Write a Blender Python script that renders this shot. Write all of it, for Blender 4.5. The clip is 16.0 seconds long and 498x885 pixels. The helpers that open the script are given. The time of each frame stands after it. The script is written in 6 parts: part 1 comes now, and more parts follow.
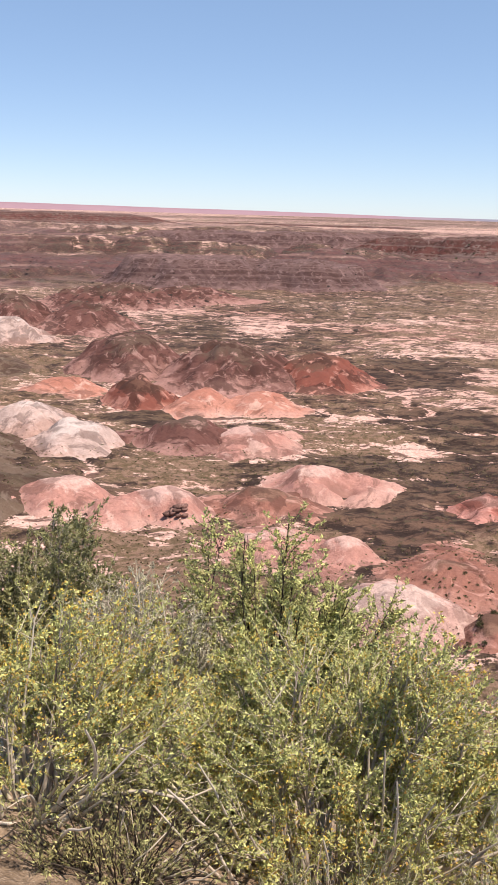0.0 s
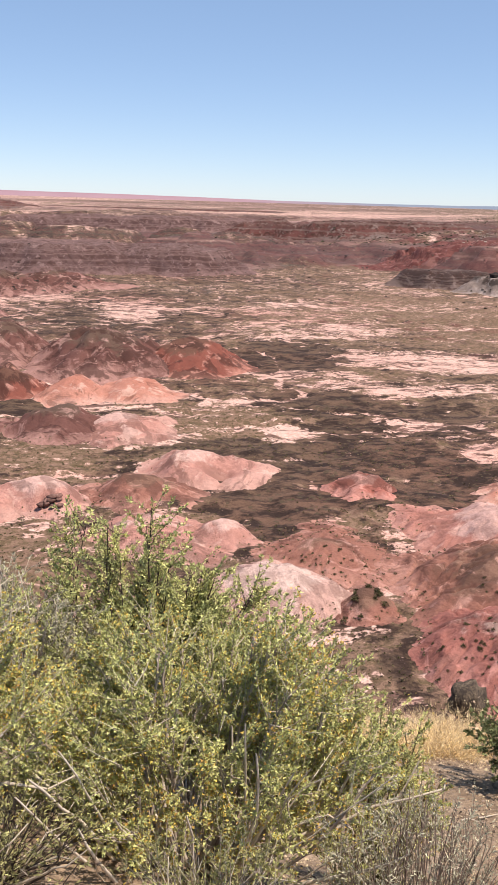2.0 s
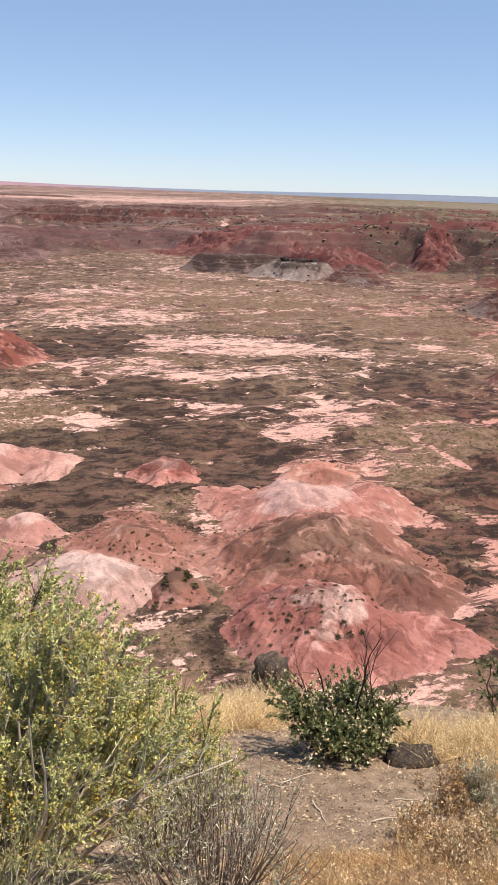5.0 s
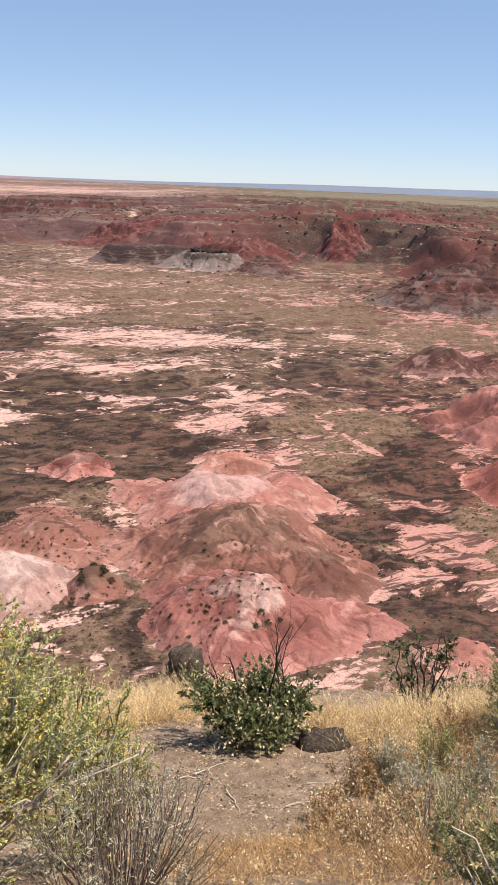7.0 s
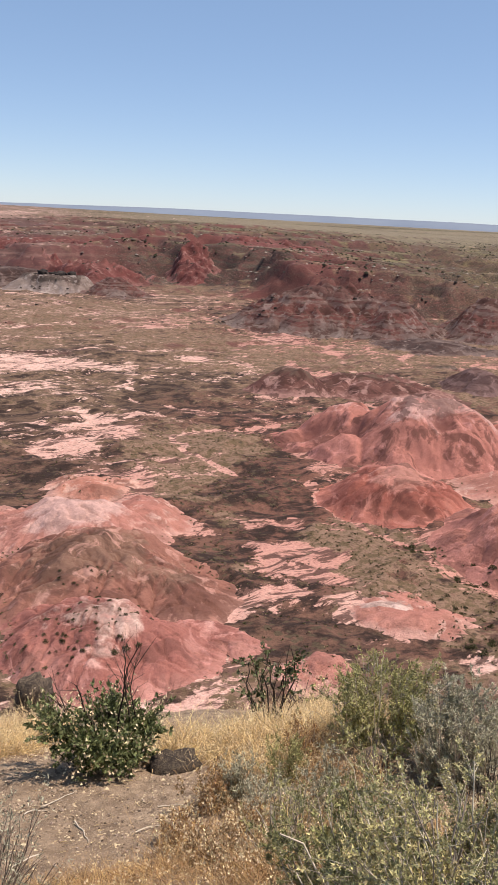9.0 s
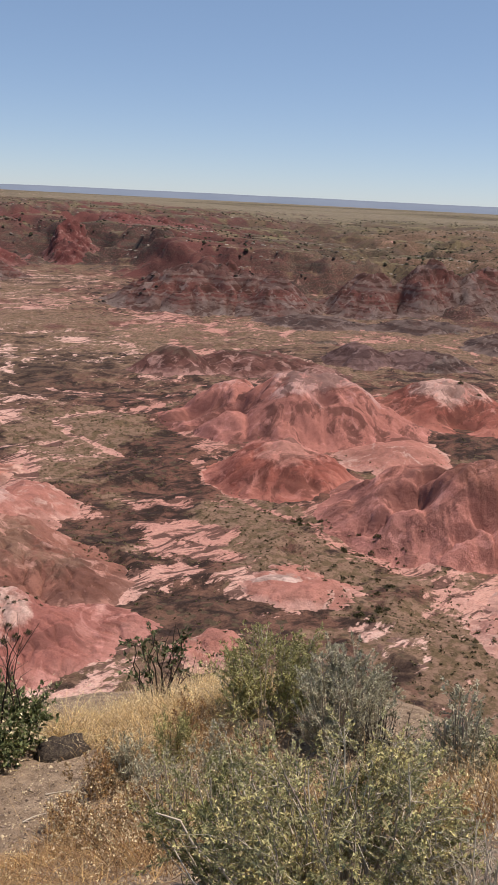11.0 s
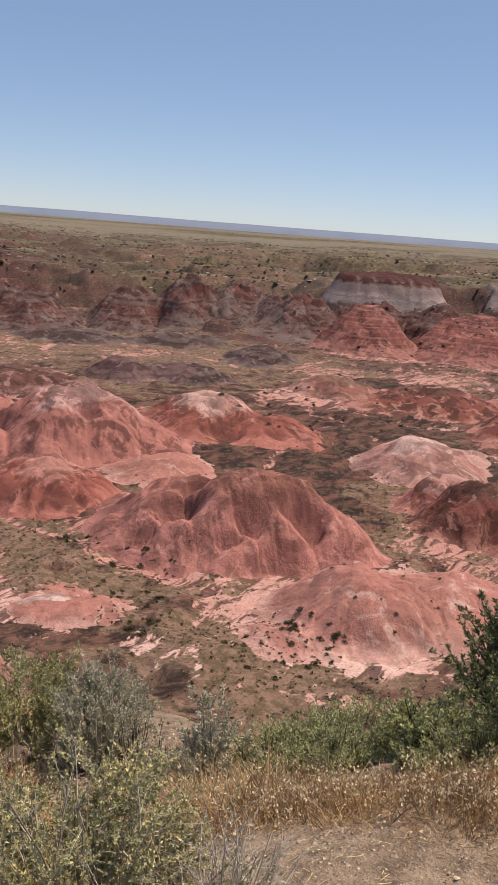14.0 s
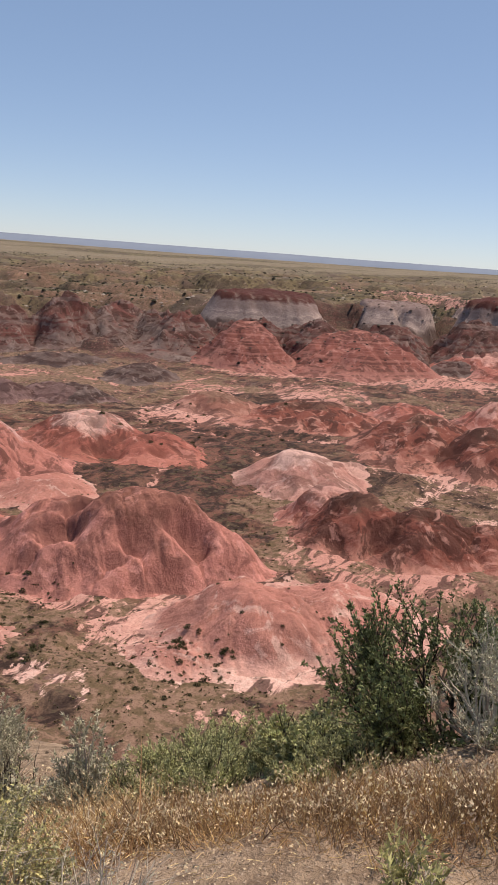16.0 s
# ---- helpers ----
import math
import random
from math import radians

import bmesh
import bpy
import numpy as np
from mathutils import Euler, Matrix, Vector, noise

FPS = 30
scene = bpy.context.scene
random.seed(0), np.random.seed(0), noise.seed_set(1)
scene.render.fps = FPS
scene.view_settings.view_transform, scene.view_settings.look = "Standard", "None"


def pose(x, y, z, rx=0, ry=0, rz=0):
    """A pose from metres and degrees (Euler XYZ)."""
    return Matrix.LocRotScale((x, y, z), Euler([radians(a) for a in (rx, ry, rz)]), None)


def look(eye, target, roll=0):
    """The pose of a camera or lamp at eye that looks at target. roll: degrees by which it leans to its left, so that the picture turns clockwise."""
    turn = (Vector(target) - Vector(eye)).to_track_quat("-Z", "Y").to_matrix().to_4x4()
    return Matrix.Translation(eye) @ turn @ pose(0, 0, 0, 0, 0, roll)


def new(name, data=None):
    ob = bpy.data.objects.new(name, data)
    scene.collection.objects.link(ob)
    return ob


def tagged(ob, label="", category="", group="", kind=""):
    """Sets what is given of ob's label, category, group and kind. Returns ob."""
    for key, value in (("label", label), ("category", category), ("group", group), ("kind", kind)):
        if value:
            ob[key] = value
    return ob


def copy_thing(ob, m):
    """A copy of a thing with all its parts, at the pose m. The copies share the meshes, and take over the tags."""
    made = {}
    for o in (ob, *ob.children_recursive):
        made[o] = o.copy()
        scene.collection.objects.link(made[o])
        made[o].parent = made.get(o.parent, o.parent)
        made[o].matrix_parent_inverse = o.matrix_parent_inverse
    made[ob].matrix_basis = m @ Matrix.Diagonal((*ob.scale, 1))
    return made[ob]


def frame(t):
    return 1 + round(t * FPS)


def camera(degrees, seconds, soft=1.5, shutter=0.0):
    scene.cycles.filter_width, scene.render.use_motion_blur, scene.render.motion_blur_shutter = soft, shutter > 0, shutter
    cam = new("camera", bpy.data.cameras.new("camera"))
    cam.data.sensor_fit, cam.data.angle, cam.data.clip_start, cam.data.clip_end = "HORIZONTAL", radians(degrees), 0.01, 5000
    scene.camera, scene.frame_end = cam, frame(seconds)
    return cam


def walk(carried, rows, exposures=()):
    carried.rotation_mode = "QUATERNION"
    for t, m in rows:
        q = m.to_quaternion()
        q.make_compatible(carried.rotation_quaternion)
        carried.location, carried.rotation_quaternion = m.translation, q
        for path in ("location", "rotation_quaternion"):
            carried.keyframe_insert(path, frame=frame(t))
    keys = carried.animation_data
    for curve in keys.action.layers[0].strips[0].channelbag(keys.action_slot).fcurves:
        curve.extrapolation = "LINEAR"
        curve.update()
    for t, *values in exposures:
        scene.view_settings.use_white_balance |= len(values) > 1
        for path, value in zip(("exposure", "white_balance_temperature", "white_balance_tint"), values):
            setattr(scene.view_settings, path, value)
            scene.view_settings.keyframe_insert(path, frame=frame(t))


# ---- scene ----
cam = camera(30.2, 16.0, soft=1.0)
PATH = [
    (0, (0.000, 0.000, 1.600), (0.0005, 1.9419, 1.1214), 1.59),
    (0.5, (0.015, -0.005, 1.598), (0.0767, 1.9376, 1.1265), 1.59),
    (1, (0.031, -0.013, 1.593), (0.1636, 1.9240, 1.1132), 1.36),
    (1.5, (0.052, -0.017, 1.593), (0.2533, 1.9095, 1.0952), 1.37),
    (2, (0.072, -0.029, 1.603), (0.3423, 1.8875, 1.0995), 1.66),
    (2.5, (0.086, -0.028, 1.601), (0.4367, 1.8788, 1.1100), 1.76),
    (3, (0.094, -0.032, 1.597), (0.5190, 1.8605, 1.1090), 1.84),
    (3.5, (0.109, -0.034, 1.596), (0.5961, 1.8411, 1.0986), 1.69),
    (4, (0.134, -0.041, 1.594), (0.6953, 1.8103, 1.0853), 1.75),
    (4.5, (0.154, -0.036, 1.586), (0.7795, 1.7921, 1.0711), 1.95),
    (7, (0.222, -0.051, 1.585), (1.0718, 1.6796, 1.0523), 2.20),
    (7.5, (0.237, -0.058, 1.587), (1.1292, 1.6531, 1.0605), 2.46),
    (8, (0.247, -0.075, 1.581), (1.2070, 1.6037, 1.0702), 2.80),
    (8.5, (0.267, -0.089, 1.584), (1.3162, 1.5428, 1.0973), 3.21),
    (9, (0.292, -0.106, 1.576), (1.4168, 1.4782, 1.1029), 2.98),
    (9.5, (0.302, -0.120, 1.578), (1.4814, 1.4233, 1.1031), 2.62),
    (12, (0.366, -0.159, 1.583), (1.7546, 1.1812, 1.0585), 2.88),
    (12.5, (0.372, -0.179, 1.588), (1.7983, 1.1221, 1.0637), 2.71),
    (13, (0.373, -0.200, 1.595), (1.8468, 1.0543, 1.0921), 3.11),
    (13.5, (0.386, -0.219, 1.599), (1.9412, 0.9467, 1.1267), 3.96),
    (14, (0.401, -0.239, 1.601), (2.0453, 0.8070, 1.1527), 4.42),
    (14.5, (0.405, -0.243, 1.605), (2.0941, 0.7336, 1.1649), 4.29),
    (15, (0.414, -0.249, 1.603), (2.1229, 0.6927, 1.1636), 4.00),
    (15.5, (0.427, -0.267, 1.606), (2.1658, 0.6252, 1.1830), 4.24),
    (16, (0.443, -0.293, 1.612), (2.2179, 0.5396, 1.2177), 4.36),
]
EXPOSURES = [(0.0, 0.36, 7090, 18), (4.5, 0.30, 7090, 18), (7.0, 0.28, 7090, 18), (9.0, 0.20, 7090, 18), (9.5, -0.04, 7090, 18), (12.0, -0.10, 7090, 19), (16.0, 0.02, 7400, 20)]
walk(cam, [(t, look(eye, target, roll)) for t, eye, target, roll in PATH], EXPOSURES)

# ---- light ----
SUN_AZ, SUN_EL = 125.0, 66.0
world = bpy.data.worlds.new("sky")
scene.world = world
world.use_nodes = True
wn = world.node_tree.nodes
wl = world.node_tree.links
sky = wn.new("ShaderNodeTexSky")
sky.sky_type = "NISHITA"
sky.sun_disc = False
sky.sun_elevation, sky.sun_rotation = radians(SUN_EL), radians(SUN_AZ)
sky.altitude, sky.air_density, sky.dust_density, sky.ozone_density = 1700, 0.8, 0.5, 2.4
wn["Background"].inputs["Strength"].default_value = 0.125
# thin summer haze evens the sky out
haze = wn.new("ShaderNodeMix")
haze.data_type = "RGBA"
haze.inputs["Factor"].default_value = 0.36
haze.inputs["B"].default_value = (1.85, 3.58, 5.85, 1)
wl.new(sky.outputs[0], haze.inputs["A"])
wl.new(haze.outputs["Result"], wn["Background"].inputs[0])
sun_data = bpy.data.lights.new("sun", "SUN")
sun_data.energy, sun_data.angle, sun_data.color = 5.0, radians(0.53), (1.0, 0.935, 0.84)
sun = new("sun", sun_data)
az, el = radians(SUN_AZ), radians(SUN_EL)
sun.matrix_world = look((300 * math.sin(az) * math.cos(el), 300 * math.cos(az) * math.cos(el), 300 * math.sin(el)), (0, 0, 0))


# ---- noise, in numpy ----
def lattice(ix, iy, seed):
    n = (ix.astype(np.int64) * 374761393 + iy.astype(np.int64) * 668265263 + seed * 2147483647 + 12345) & 0xFFFFFFFF
    n = ((n ^ (n >> 13)) * 1274126177) & 0xFFFFFFFF
    return ((n ^ (n >> 16)) & 0xFFFF) / 65535.0


def vnoise(x, y, seed=0):
    """Smooth value noise in 0 to 1."""
    ix, iy = np.floor(x), np.floor(y)
    fx, fy = x - ix, y - iy
    fx, fy = fx * fx * (3 - 2 * fx), fy * fy * (3 - 2 * fy)
    a = lattice(ix, iy, seed) * (1 - fx) + lattice(ix + 1, iy, seed) * fx
    b = lattice(ix, iy + 1, seed) * (1 - fx) + lattice(ix + 1, iy + 1, seed) * fx
    return a * (1 - fy) + b * fy


def fbm(x, y, seed=0, octaves=4):
    total, amp, norm = 0.0, 1.0, 0.0
    for o in range(octaves):
        total = total + amp * vnoise(x * 2**o + 17.3 * o, y * 2**o - 9.1 * o, seed + o)
        norm, amp = norm + amp, amp * 0.5
    return total / norm


def ridged(x, y, seed=0, octaves=4):
    total, amp, norm = 0.0, 1.0, 0.0
    for o in range(octaves):
        n = 1 - np.abs(2 * vnoise(x * 2**o + 5.7 * o, y * 2**o + 3.3 * o, seed + o) - 1)
        total, norm, amp = total + amp * n * n, norm + amp, amp * 0.5
    return total / norm


def smooth(a, b, x):
    t = np.clip((x - a) / (b - a), 0, 1)
    return t * t * (3 - 2 * t)


def flow(z):
    """How much ground drains through each cell of a height grid, by flooding it from its edge."""
    rows, cols = z.shape
    n, steps = z.size, 4000
    level = ((z - z.min()) / (z.max() - z.min() + 1e-9) * (steps - 1)).astype(int).ravel().tolist()
    seen, parent, order = bytearray(n), [-1] * n, []
    shelf = [[] for _ in range(steps)]
    for r in range(rows):
        for c in ((0, cols - 1) if 0 < r < rows - 1 else range(cols)):
            seen[r * cols + c] = 1
    for r in range(1, rows - 1):
        for c in ((1, cols - 2) if 1 < r < rows - 2 else range(1, cols - 1)):
            seen[r * cols + c] = 1
            shelf[level[r * cols + c]].append(r * cols + c)
    around = (-cols, cols, -1, 1, -cols - 1, -cols + 1, cols - 1, cols + 1)
    for h in range(steps):
        queue, k = shelf[h], 0
        while k < len(queue):
            i = queue[k]
            k += 1
            order.append(i)
            for o in around:
                j = i + o
                if not seen[j]:
                    seen[j], parent[j] = 1, i
                    shelf[level[j] if level[j] > h else h].append(j)
    acc = [1.0] * n
    for i in reversed(order):
        if parent[i] >= 0:
            acc[parent[i]] += acc[i]
    return np.array(acc).reshape(rows, cols)


def blur(a, times=1):
    for _ in range(times):
        p = np.pad(a, 1, mode="edge")
        a = (4 * a + 2 * (p[:-2, 1:-1] + p[2:, 1:-1] + p[1:-1, :-2] + p[1:-1, 2:]) + p[:-2, :-2] + p[:-2, 2:] + p[2:, :-2] + p[2:, 2:]) / 16
    return a


def sample(grid, x0, y0, dx, dy, x, y):
    """Bilinear look-up in a grid; 0 outside it."""
    u, v = (x - x0) / dx, (y - y0) / dy
    inside = (u >= 0) & (v >= 0) & (u < grid.shape[0] - 1.001) & (v < grid.shape[1] - 1.001)
    u, v = np.clip(u, 0, grid.shape[0] - 1.001), np.clip(v, 0, grid.shape[1] - 1.001)
    i, j = u.astype(int), v.astype(int)
    u, v = u - i, v - j
    out = grid[i, j] * (1 - u) * (1 - v) + grid[i + 1, j] * u * (1 - v) + grid[i, j + 1] * (1 - u) * v + grid[i + 1, j + 1] * u * v
    return np.where(inside, out, 0.0)


# ---- the lie of the land; bearings in degrees clockwise from the y axis ----
FLOOR = -63.0
WASHES = []  # the drainage of the valley floor, once it is worked out
BEAR = [-40, -14, -5, 5, 12, 15, 22, 29, 34, 41, 47, 52, 58, 63, 71, 79, 100]
FOOT = [800, 820, 880, 880, 1000, 1010, 830, 800, 760, 580, 545, 530, 545, 570, 600, 610, 620]
BROW = [-52, -52, -46, -43, -43, -43, -30, -27, -27, -37, -43, -42, -38, -34, -32, -30, -28]
RIM_BEAR = [-180, -90, -20, 0, 20, 30, 45, 60, 80, 110, 180]
RIM_FAR = [30, 12, 7, 8, 11, 10.5, 10, 7.5, 5, 5.5, 30]
SLOPE_D = [-80, -8, 0, 1, 1.5, 2, 4.3, 5, 6, 8.8, 10.5, 60]
SLOPE_Z = [4, 0.7, 0.15, 0.06, -0.06, -0.34, -1.9, -2.1, -2.35, -3.6, -4.4, -30]


def land(x, y):
    x, y = np.asarray(x, float), np.asarray(y, float)
    r, bear = np.hypot(x, y), np.degrees(np.arctan2(x, y))
    d = 0.94 * y + 0.33 * x
    near = np.interp(d, SLOPE_D, SLOPE_Z)
    near = near + 0.55 * smooth(14, -6, bear) * smooth(-90, -60, bear) * smooth(2, 4, r)
    near = near + 0.10 * (fbm(x * 1.3, y * 1.3, 3) - 0.5) + 0.03 * (fbm(x * 9, y * 9, 4) - 0.5)
    past = r - np.interp(bear, RIM_BEAR, RIM_FAR) - 1.2 * (fbm(x * 0.4, y * 0.4, 5) - 0.5)
    past = np.where(past > 15, past, np.log1p(np.exp(np.clip(past * 1.5, -40, 40))) / 1.5)
    upland = near
    near = near - 0.92 * past
    # level upland behind the rim
    behind = smooth(100, 150, np.abs(bear))
    # the valley floor, its low swells and dry channels
    floor = FLOOR + 2.4 * (fbm(x / 70, y / 70, 11) - 0.5) + 2.2 * (ridged(x / 26, y / 26, 15, 3) - 0.5) + 1.1 * (ridged(x / 8, y / 8, 17, 3) - 0.5)
    wash = np.exp(-(((fbm(x / 90, y / 90, 21, 3) - 0.5) / 0.018) ** 2))
    floor = floor - 0.7 * wash
    if WASHES:
        floor = floor - 1.1 * sample(*WASHES, x, y)
    # the far scarp and the plateau above it
    foot = np.interp(bear, BEAR, FOOT)
    spur = ridged(x / 150, y / 150, 31, 4)
    up = (r - foot + 150 * (spur - 0.5) + 70 * (ridged(x / 55, y / 55, 32, 4) - 0.5)) / 180
    rise = smooth(0, 1, up)
    rise = 0.72 * rise + 0.28 * smooth(0.55, 0.75, up + 0.3 * (fbm(x / 40, y / 40, 33) - 0.5))
    brow = np.interp(bear, BEAR, BROW)
    far_end = np.interp(bear, [-40, 20, 30, 45, 60, 72, 80, 100], [2, 2, -3, -6, -8, -5, 4, 6])
    table = brow + (far_end - brow) * np.clip((r - foot - 120) / 3600, 0, 1) ** 0.9
    table = table + 9 * (fbm(x / 260, y / 260, 35, 4) - 0.5) * smooth(700, 1100, r) * (1 - smooth(3000, 4500, r))
    table = table - 7 * smooth(0.48, 0.72, ridged(x / 75, y / 75, 47, 4)) * smooth(90, 190, r - foot) * (1 - smooth(450, 900, r - foot))
    # gullied upland behind the brow, cut down between flat ledges
    right = smooth(16, 30, bear)
    back = smooth(40, 170, r - foot) * (1 - smooth(700, 2000, r - foot))
    cut = ridged(x / 130, y / 130, 101, 5)
    table = table - right * back * (13 * smooth(0.42, 0.75, cut) + 4 * (ridged(x / 38, y / 38, 103, 4) - 0.4))
    table = table + right * back * 7 * smooth(0.50, 0.60, fbm(x / 170, y / 170, 105, 5))
    left = smooth(20, 8, bear)
    table = table + left * (15 * (smooth(0.46, 0.58, fbm(x / 260, y / 130, 37, 5)) - 0.5) + 7 * (ridged(x / 90, y / 90, 39, 4) - 0.45)) * smooth(870, 1050, r) * (1 - smooth(1700, 2600, r))
    flute = ((ridged(x / 30, y / 30, 41, 4) - 0.4) * 12 + (ridged(x / 13, y / 13, 45, 3) - 0.4) * 7) * rise * (1 - rise) * 4
    valley = floor * (1 - rise) + table * rise + flute
    step = (valley + 2.5 * fbm(x / 90, y / 90, 43)) / 6.5
    ledge = 6.5 * (smooth(0.30, 0.62, step - np.floor(step)) - (step - np.floor(step)))
    valley = valley + 0.55 * ledge * smooth(0.02, 0.2, rise) * (1 - 0.6 * smooth(0.9, 1.0, rise)) * (1 - smooth(2500, 4000, r))
    h = np.clip((near - valley) / 4.0, -30, 30)
    soft = valley + np.log1p(np.exp(h)) * 4.0
    z = np.where((r < 40) & (near > valley + 6), near, soft)
    return z * (1 - behind) + upland * behind


# ---- materials ----
def material(name, rough=0.9):
    m = bpy.data.materials.new(name)
    m.use_nodes = True
    n = m.node_tree.nodes
    n["Principled BSDF"].inputs["Roughness"].default_value = rough
    n["Principled BSDF"].inputs["Specular IOR Level"].default_value = 0.15
    return m, n, m.node_tree.links, n["Principled BSDF"]


def tex(n, l, scale, detail=4.0, rough=0.6, vec=None, distort=0.0):
    t = n.new("ShaderNodeTexNoise")
    t.inputs["Scale"].default_value, t.inputs["Detail"].default_value = scale, detail
    t.inputs["Roughness"].default_value, t.inputs["Distortion"].default_value = rough, distort
    if vec is not None:
        l.new(vec, t.inputs["Vector"])
    return t.outputs["Fac"]


def ramp(n, l, fac, stops, mode="LINEAR"):
    r = n.new("ShaderNodeValToRGB")
    r.color_ramp.interpolation = mode
    while len(r.color_ramp.elements) < len(stops):
        r.color_ramp.elements.new(0.5)
    for e, (p, c) in zip(r.color_ramp.elements, stops):
        e.position, e.color = p, (*c, 1) if len(c) == 3 else c
    l.new(fac, r.inputs[0])
    return r.outputs[0]


def mix(n, l, fac, a, b, mode="MIX"):
    m = n.new("ShaderNodeMix")
    m.data_type, m.blend_type = "RGBA", mode
    for socket, v in ((m.inputs["Factor"], fac), (m.inputs["A"], a), (m.inputs["B"], b)):
        if isinstance(v, (int, float)):
            socket.default_value = v
        elif isinstance(v, tuple):
            socket.default_value = (*v, 1)
        else:
            l.new(v, socket)
    return m.outputs["Result"]


def calc(n, l, op, a, b=0.0, c=0.0):
    m = n.new("ShaderNodeMath")
    m.operation = op
    for socket, v in zip(m.inputs, (a, b, c)):
        if isinstance(v, (int, float)):
            socket.default_value = v
        else:
            l.new(v, socket)
    return m.outputs[0]


def attr(n, name):
    a = n.new("ShaderNodeAttribute")
    a.attribute_name = name
    return a.outputs["Fac"]


def bump(n, l, bsdf, height, strength, distance):
    b = n.new("ShaderNodeBump")
    b.inputs["Strength"].default_value, b.inputs["Distance"].default_value = strength, distance
    l.new(height, b.inputs["Height"])
    l.new(b.outputs[0], bsdf.inputs["Normal"])


def place_vec(n):
    return n.new("ShaderNodeNewGeometry").outputs["Position"]


PINK, SALMON, DARK, OLIVE = (0.57, 0.33, 0.272), (0.52, 0.275, 0.22), (0.036, 0.0225, 0.018), (0.125, 0.087, 0.05)


def ground_material():
    m, n, l, bsdf = material("desert_ground", 0.95)
    p = place_vec(n)
    turned = n.new("ShaderNodeMapping")
    turned.inputs["Rotation"].default_value = (0, 0, radians(30))
    turned.inputs["Scale"].default_value = (0.6, 1.0, 1.0)
    l.new(p, turned.inputs["Vector"])
    along = turned.outputs[0]
    big = tex(n, l, 0.045, 5, 0.6, along, 0.3)
    mid = tex(n, l, 0.17, 7, 0.72, along, 0.7)
    fine = tex(n, l, 0.8, 5, 0.7, p)
    grit = tex(n, l, 7.0, 4, 0.7, p)
    # dry crust against olive scrub
    patch = tex(n, l, 0.11, 6, 0.7, p)
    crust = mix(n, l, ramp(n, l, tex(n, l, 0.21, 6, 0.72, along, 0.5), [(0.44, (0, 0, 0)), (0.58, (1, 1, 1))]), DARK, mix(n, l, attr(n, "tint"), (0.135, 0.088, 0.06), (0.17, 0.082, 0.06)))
    tuft = tex(n, l, 0.45, 5, 0.75, p)
    olive = mix(n, l, ramp(n, l, tuft, [(0.44, (0, 0, 0)), (0.54, (1, 1, 1))]), OLIVE, mix(n, l, fine, (0.178, 0.104, 0.074), (0.28, 0.185, 0.13)))
    scrub = calc(n, l, "ADD", attr(n, "scrub"), calc(n, l, "MULTIPLY", calc(n, l, "SUBTRACT", patch, 0.5), 2.2))
    col = mix(n, l, ramp(n, l, scrub, [(0.42, (0, 0, 0)), (0.58, (1, 1, 1))]), crust, olive)
    green = mix(n, l, ramp(n, l, fine, [(0.4, (0, 0, 0)), (0.6, (1, 1, 1))]), (0.048, 0.042, 0.026), (0.11, 0.094, 0.056))
    green = mix(n, l, ramp(n, l, big, [(0.44, (0, 0, 0)), (0.54, (0.7, 0.7, 0.7))]), green, (0.21, 0.175, 0.09))
    green = mix(n, l, ramp(n, l, mid, [(0.58, (0, 0, 0)), (0.64, (0.8, 0.8, 0.8))]), green, (0.36, 0.30, 0.24))
    green = mix(n, l, ramp(n, l, tex(n, l, 0.02, 5, 0.65, p), [(0.50, (0, 0, 0)), (0.60, (0.75, 0.75, 0.75))]), green, (0.12, 0.09, 0.075))
    col = mix(n, l, attr(n, "table"), col, green)
    clump = n.new("ShaderNodeTexVoronoi")
    clump.inputs["Scale"].default_value = 0.16
    l.new(p, clump.inputs["Vector"])
    dark = ramp(n, l, calc(n, l, "ADD", clump.outputs["Distance"], calc(n, l, "MULTIPLY", fine, 0.7)), [(0.62, (0.8, 0.8, 0.8)), (0.74, (0, 0, 0))])
    green = mix(n, l, dark, green, (0.045, 0.04, 0.026))
    # pale straw tone that grows with distance, haze put into the plateau's colour
    green = mix(n, l, calc(n, l, "MULTIPLY", attr(n, "straw_haze"), 0.7), green, mix(n, l, mid, (0.19, 0.155, 0.10), (0.30, 0.255, 0.19)))
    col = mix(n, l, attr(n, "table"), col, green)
    # bare sand and clay pans, broken up by noise at two sizes
    bare = calc(n, l, "ADD", attr(n, "bare"), calc(n, l, "MULTIPLY", calc(n, l, "SUBTRACT", big, 0.5), 0.6))
    bare = calc(n, l, "ADD", bare, calc(n, l, "MULTIPLY", calc(n, l, "SUBTRACT", mid, 0.5), 2.4))
    bare = calc(n, l, "ADD", bare, calc(n, l, "MULTIPLY", calc(n, l, "SUBTRACT", fine, 0.5), 0.8))
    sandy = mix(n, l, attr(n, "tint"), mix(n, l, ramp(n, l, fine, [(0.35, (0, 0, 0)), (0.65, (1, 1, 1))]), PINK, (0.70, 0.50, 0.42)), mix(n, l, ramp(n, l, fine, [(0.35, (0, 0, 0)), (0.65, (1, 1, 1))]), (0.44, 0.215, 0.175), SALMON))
    # thin dark ribs between the runnels of the pans
    ribs = n.new("ShaderNodeMapping")
    ribs.inputs["Rotation"].default_value = (0, 0, radians(48))
    ribs.inputs["Scale"].default_value = (0.30, 1.3, 1.0)
    l.new(p, ribs.inputs["Vector"])
    sandy = mix(n, l, ramp(n, l, tex(n, l, 0.20, 6, 0.68, ribs.outputs[0], 1.2), [(0.51, (0, 0, 0)), (0.55, (0.9, 0.9, 0.9))]), sandy, (0.095, 0.05, 0.04))
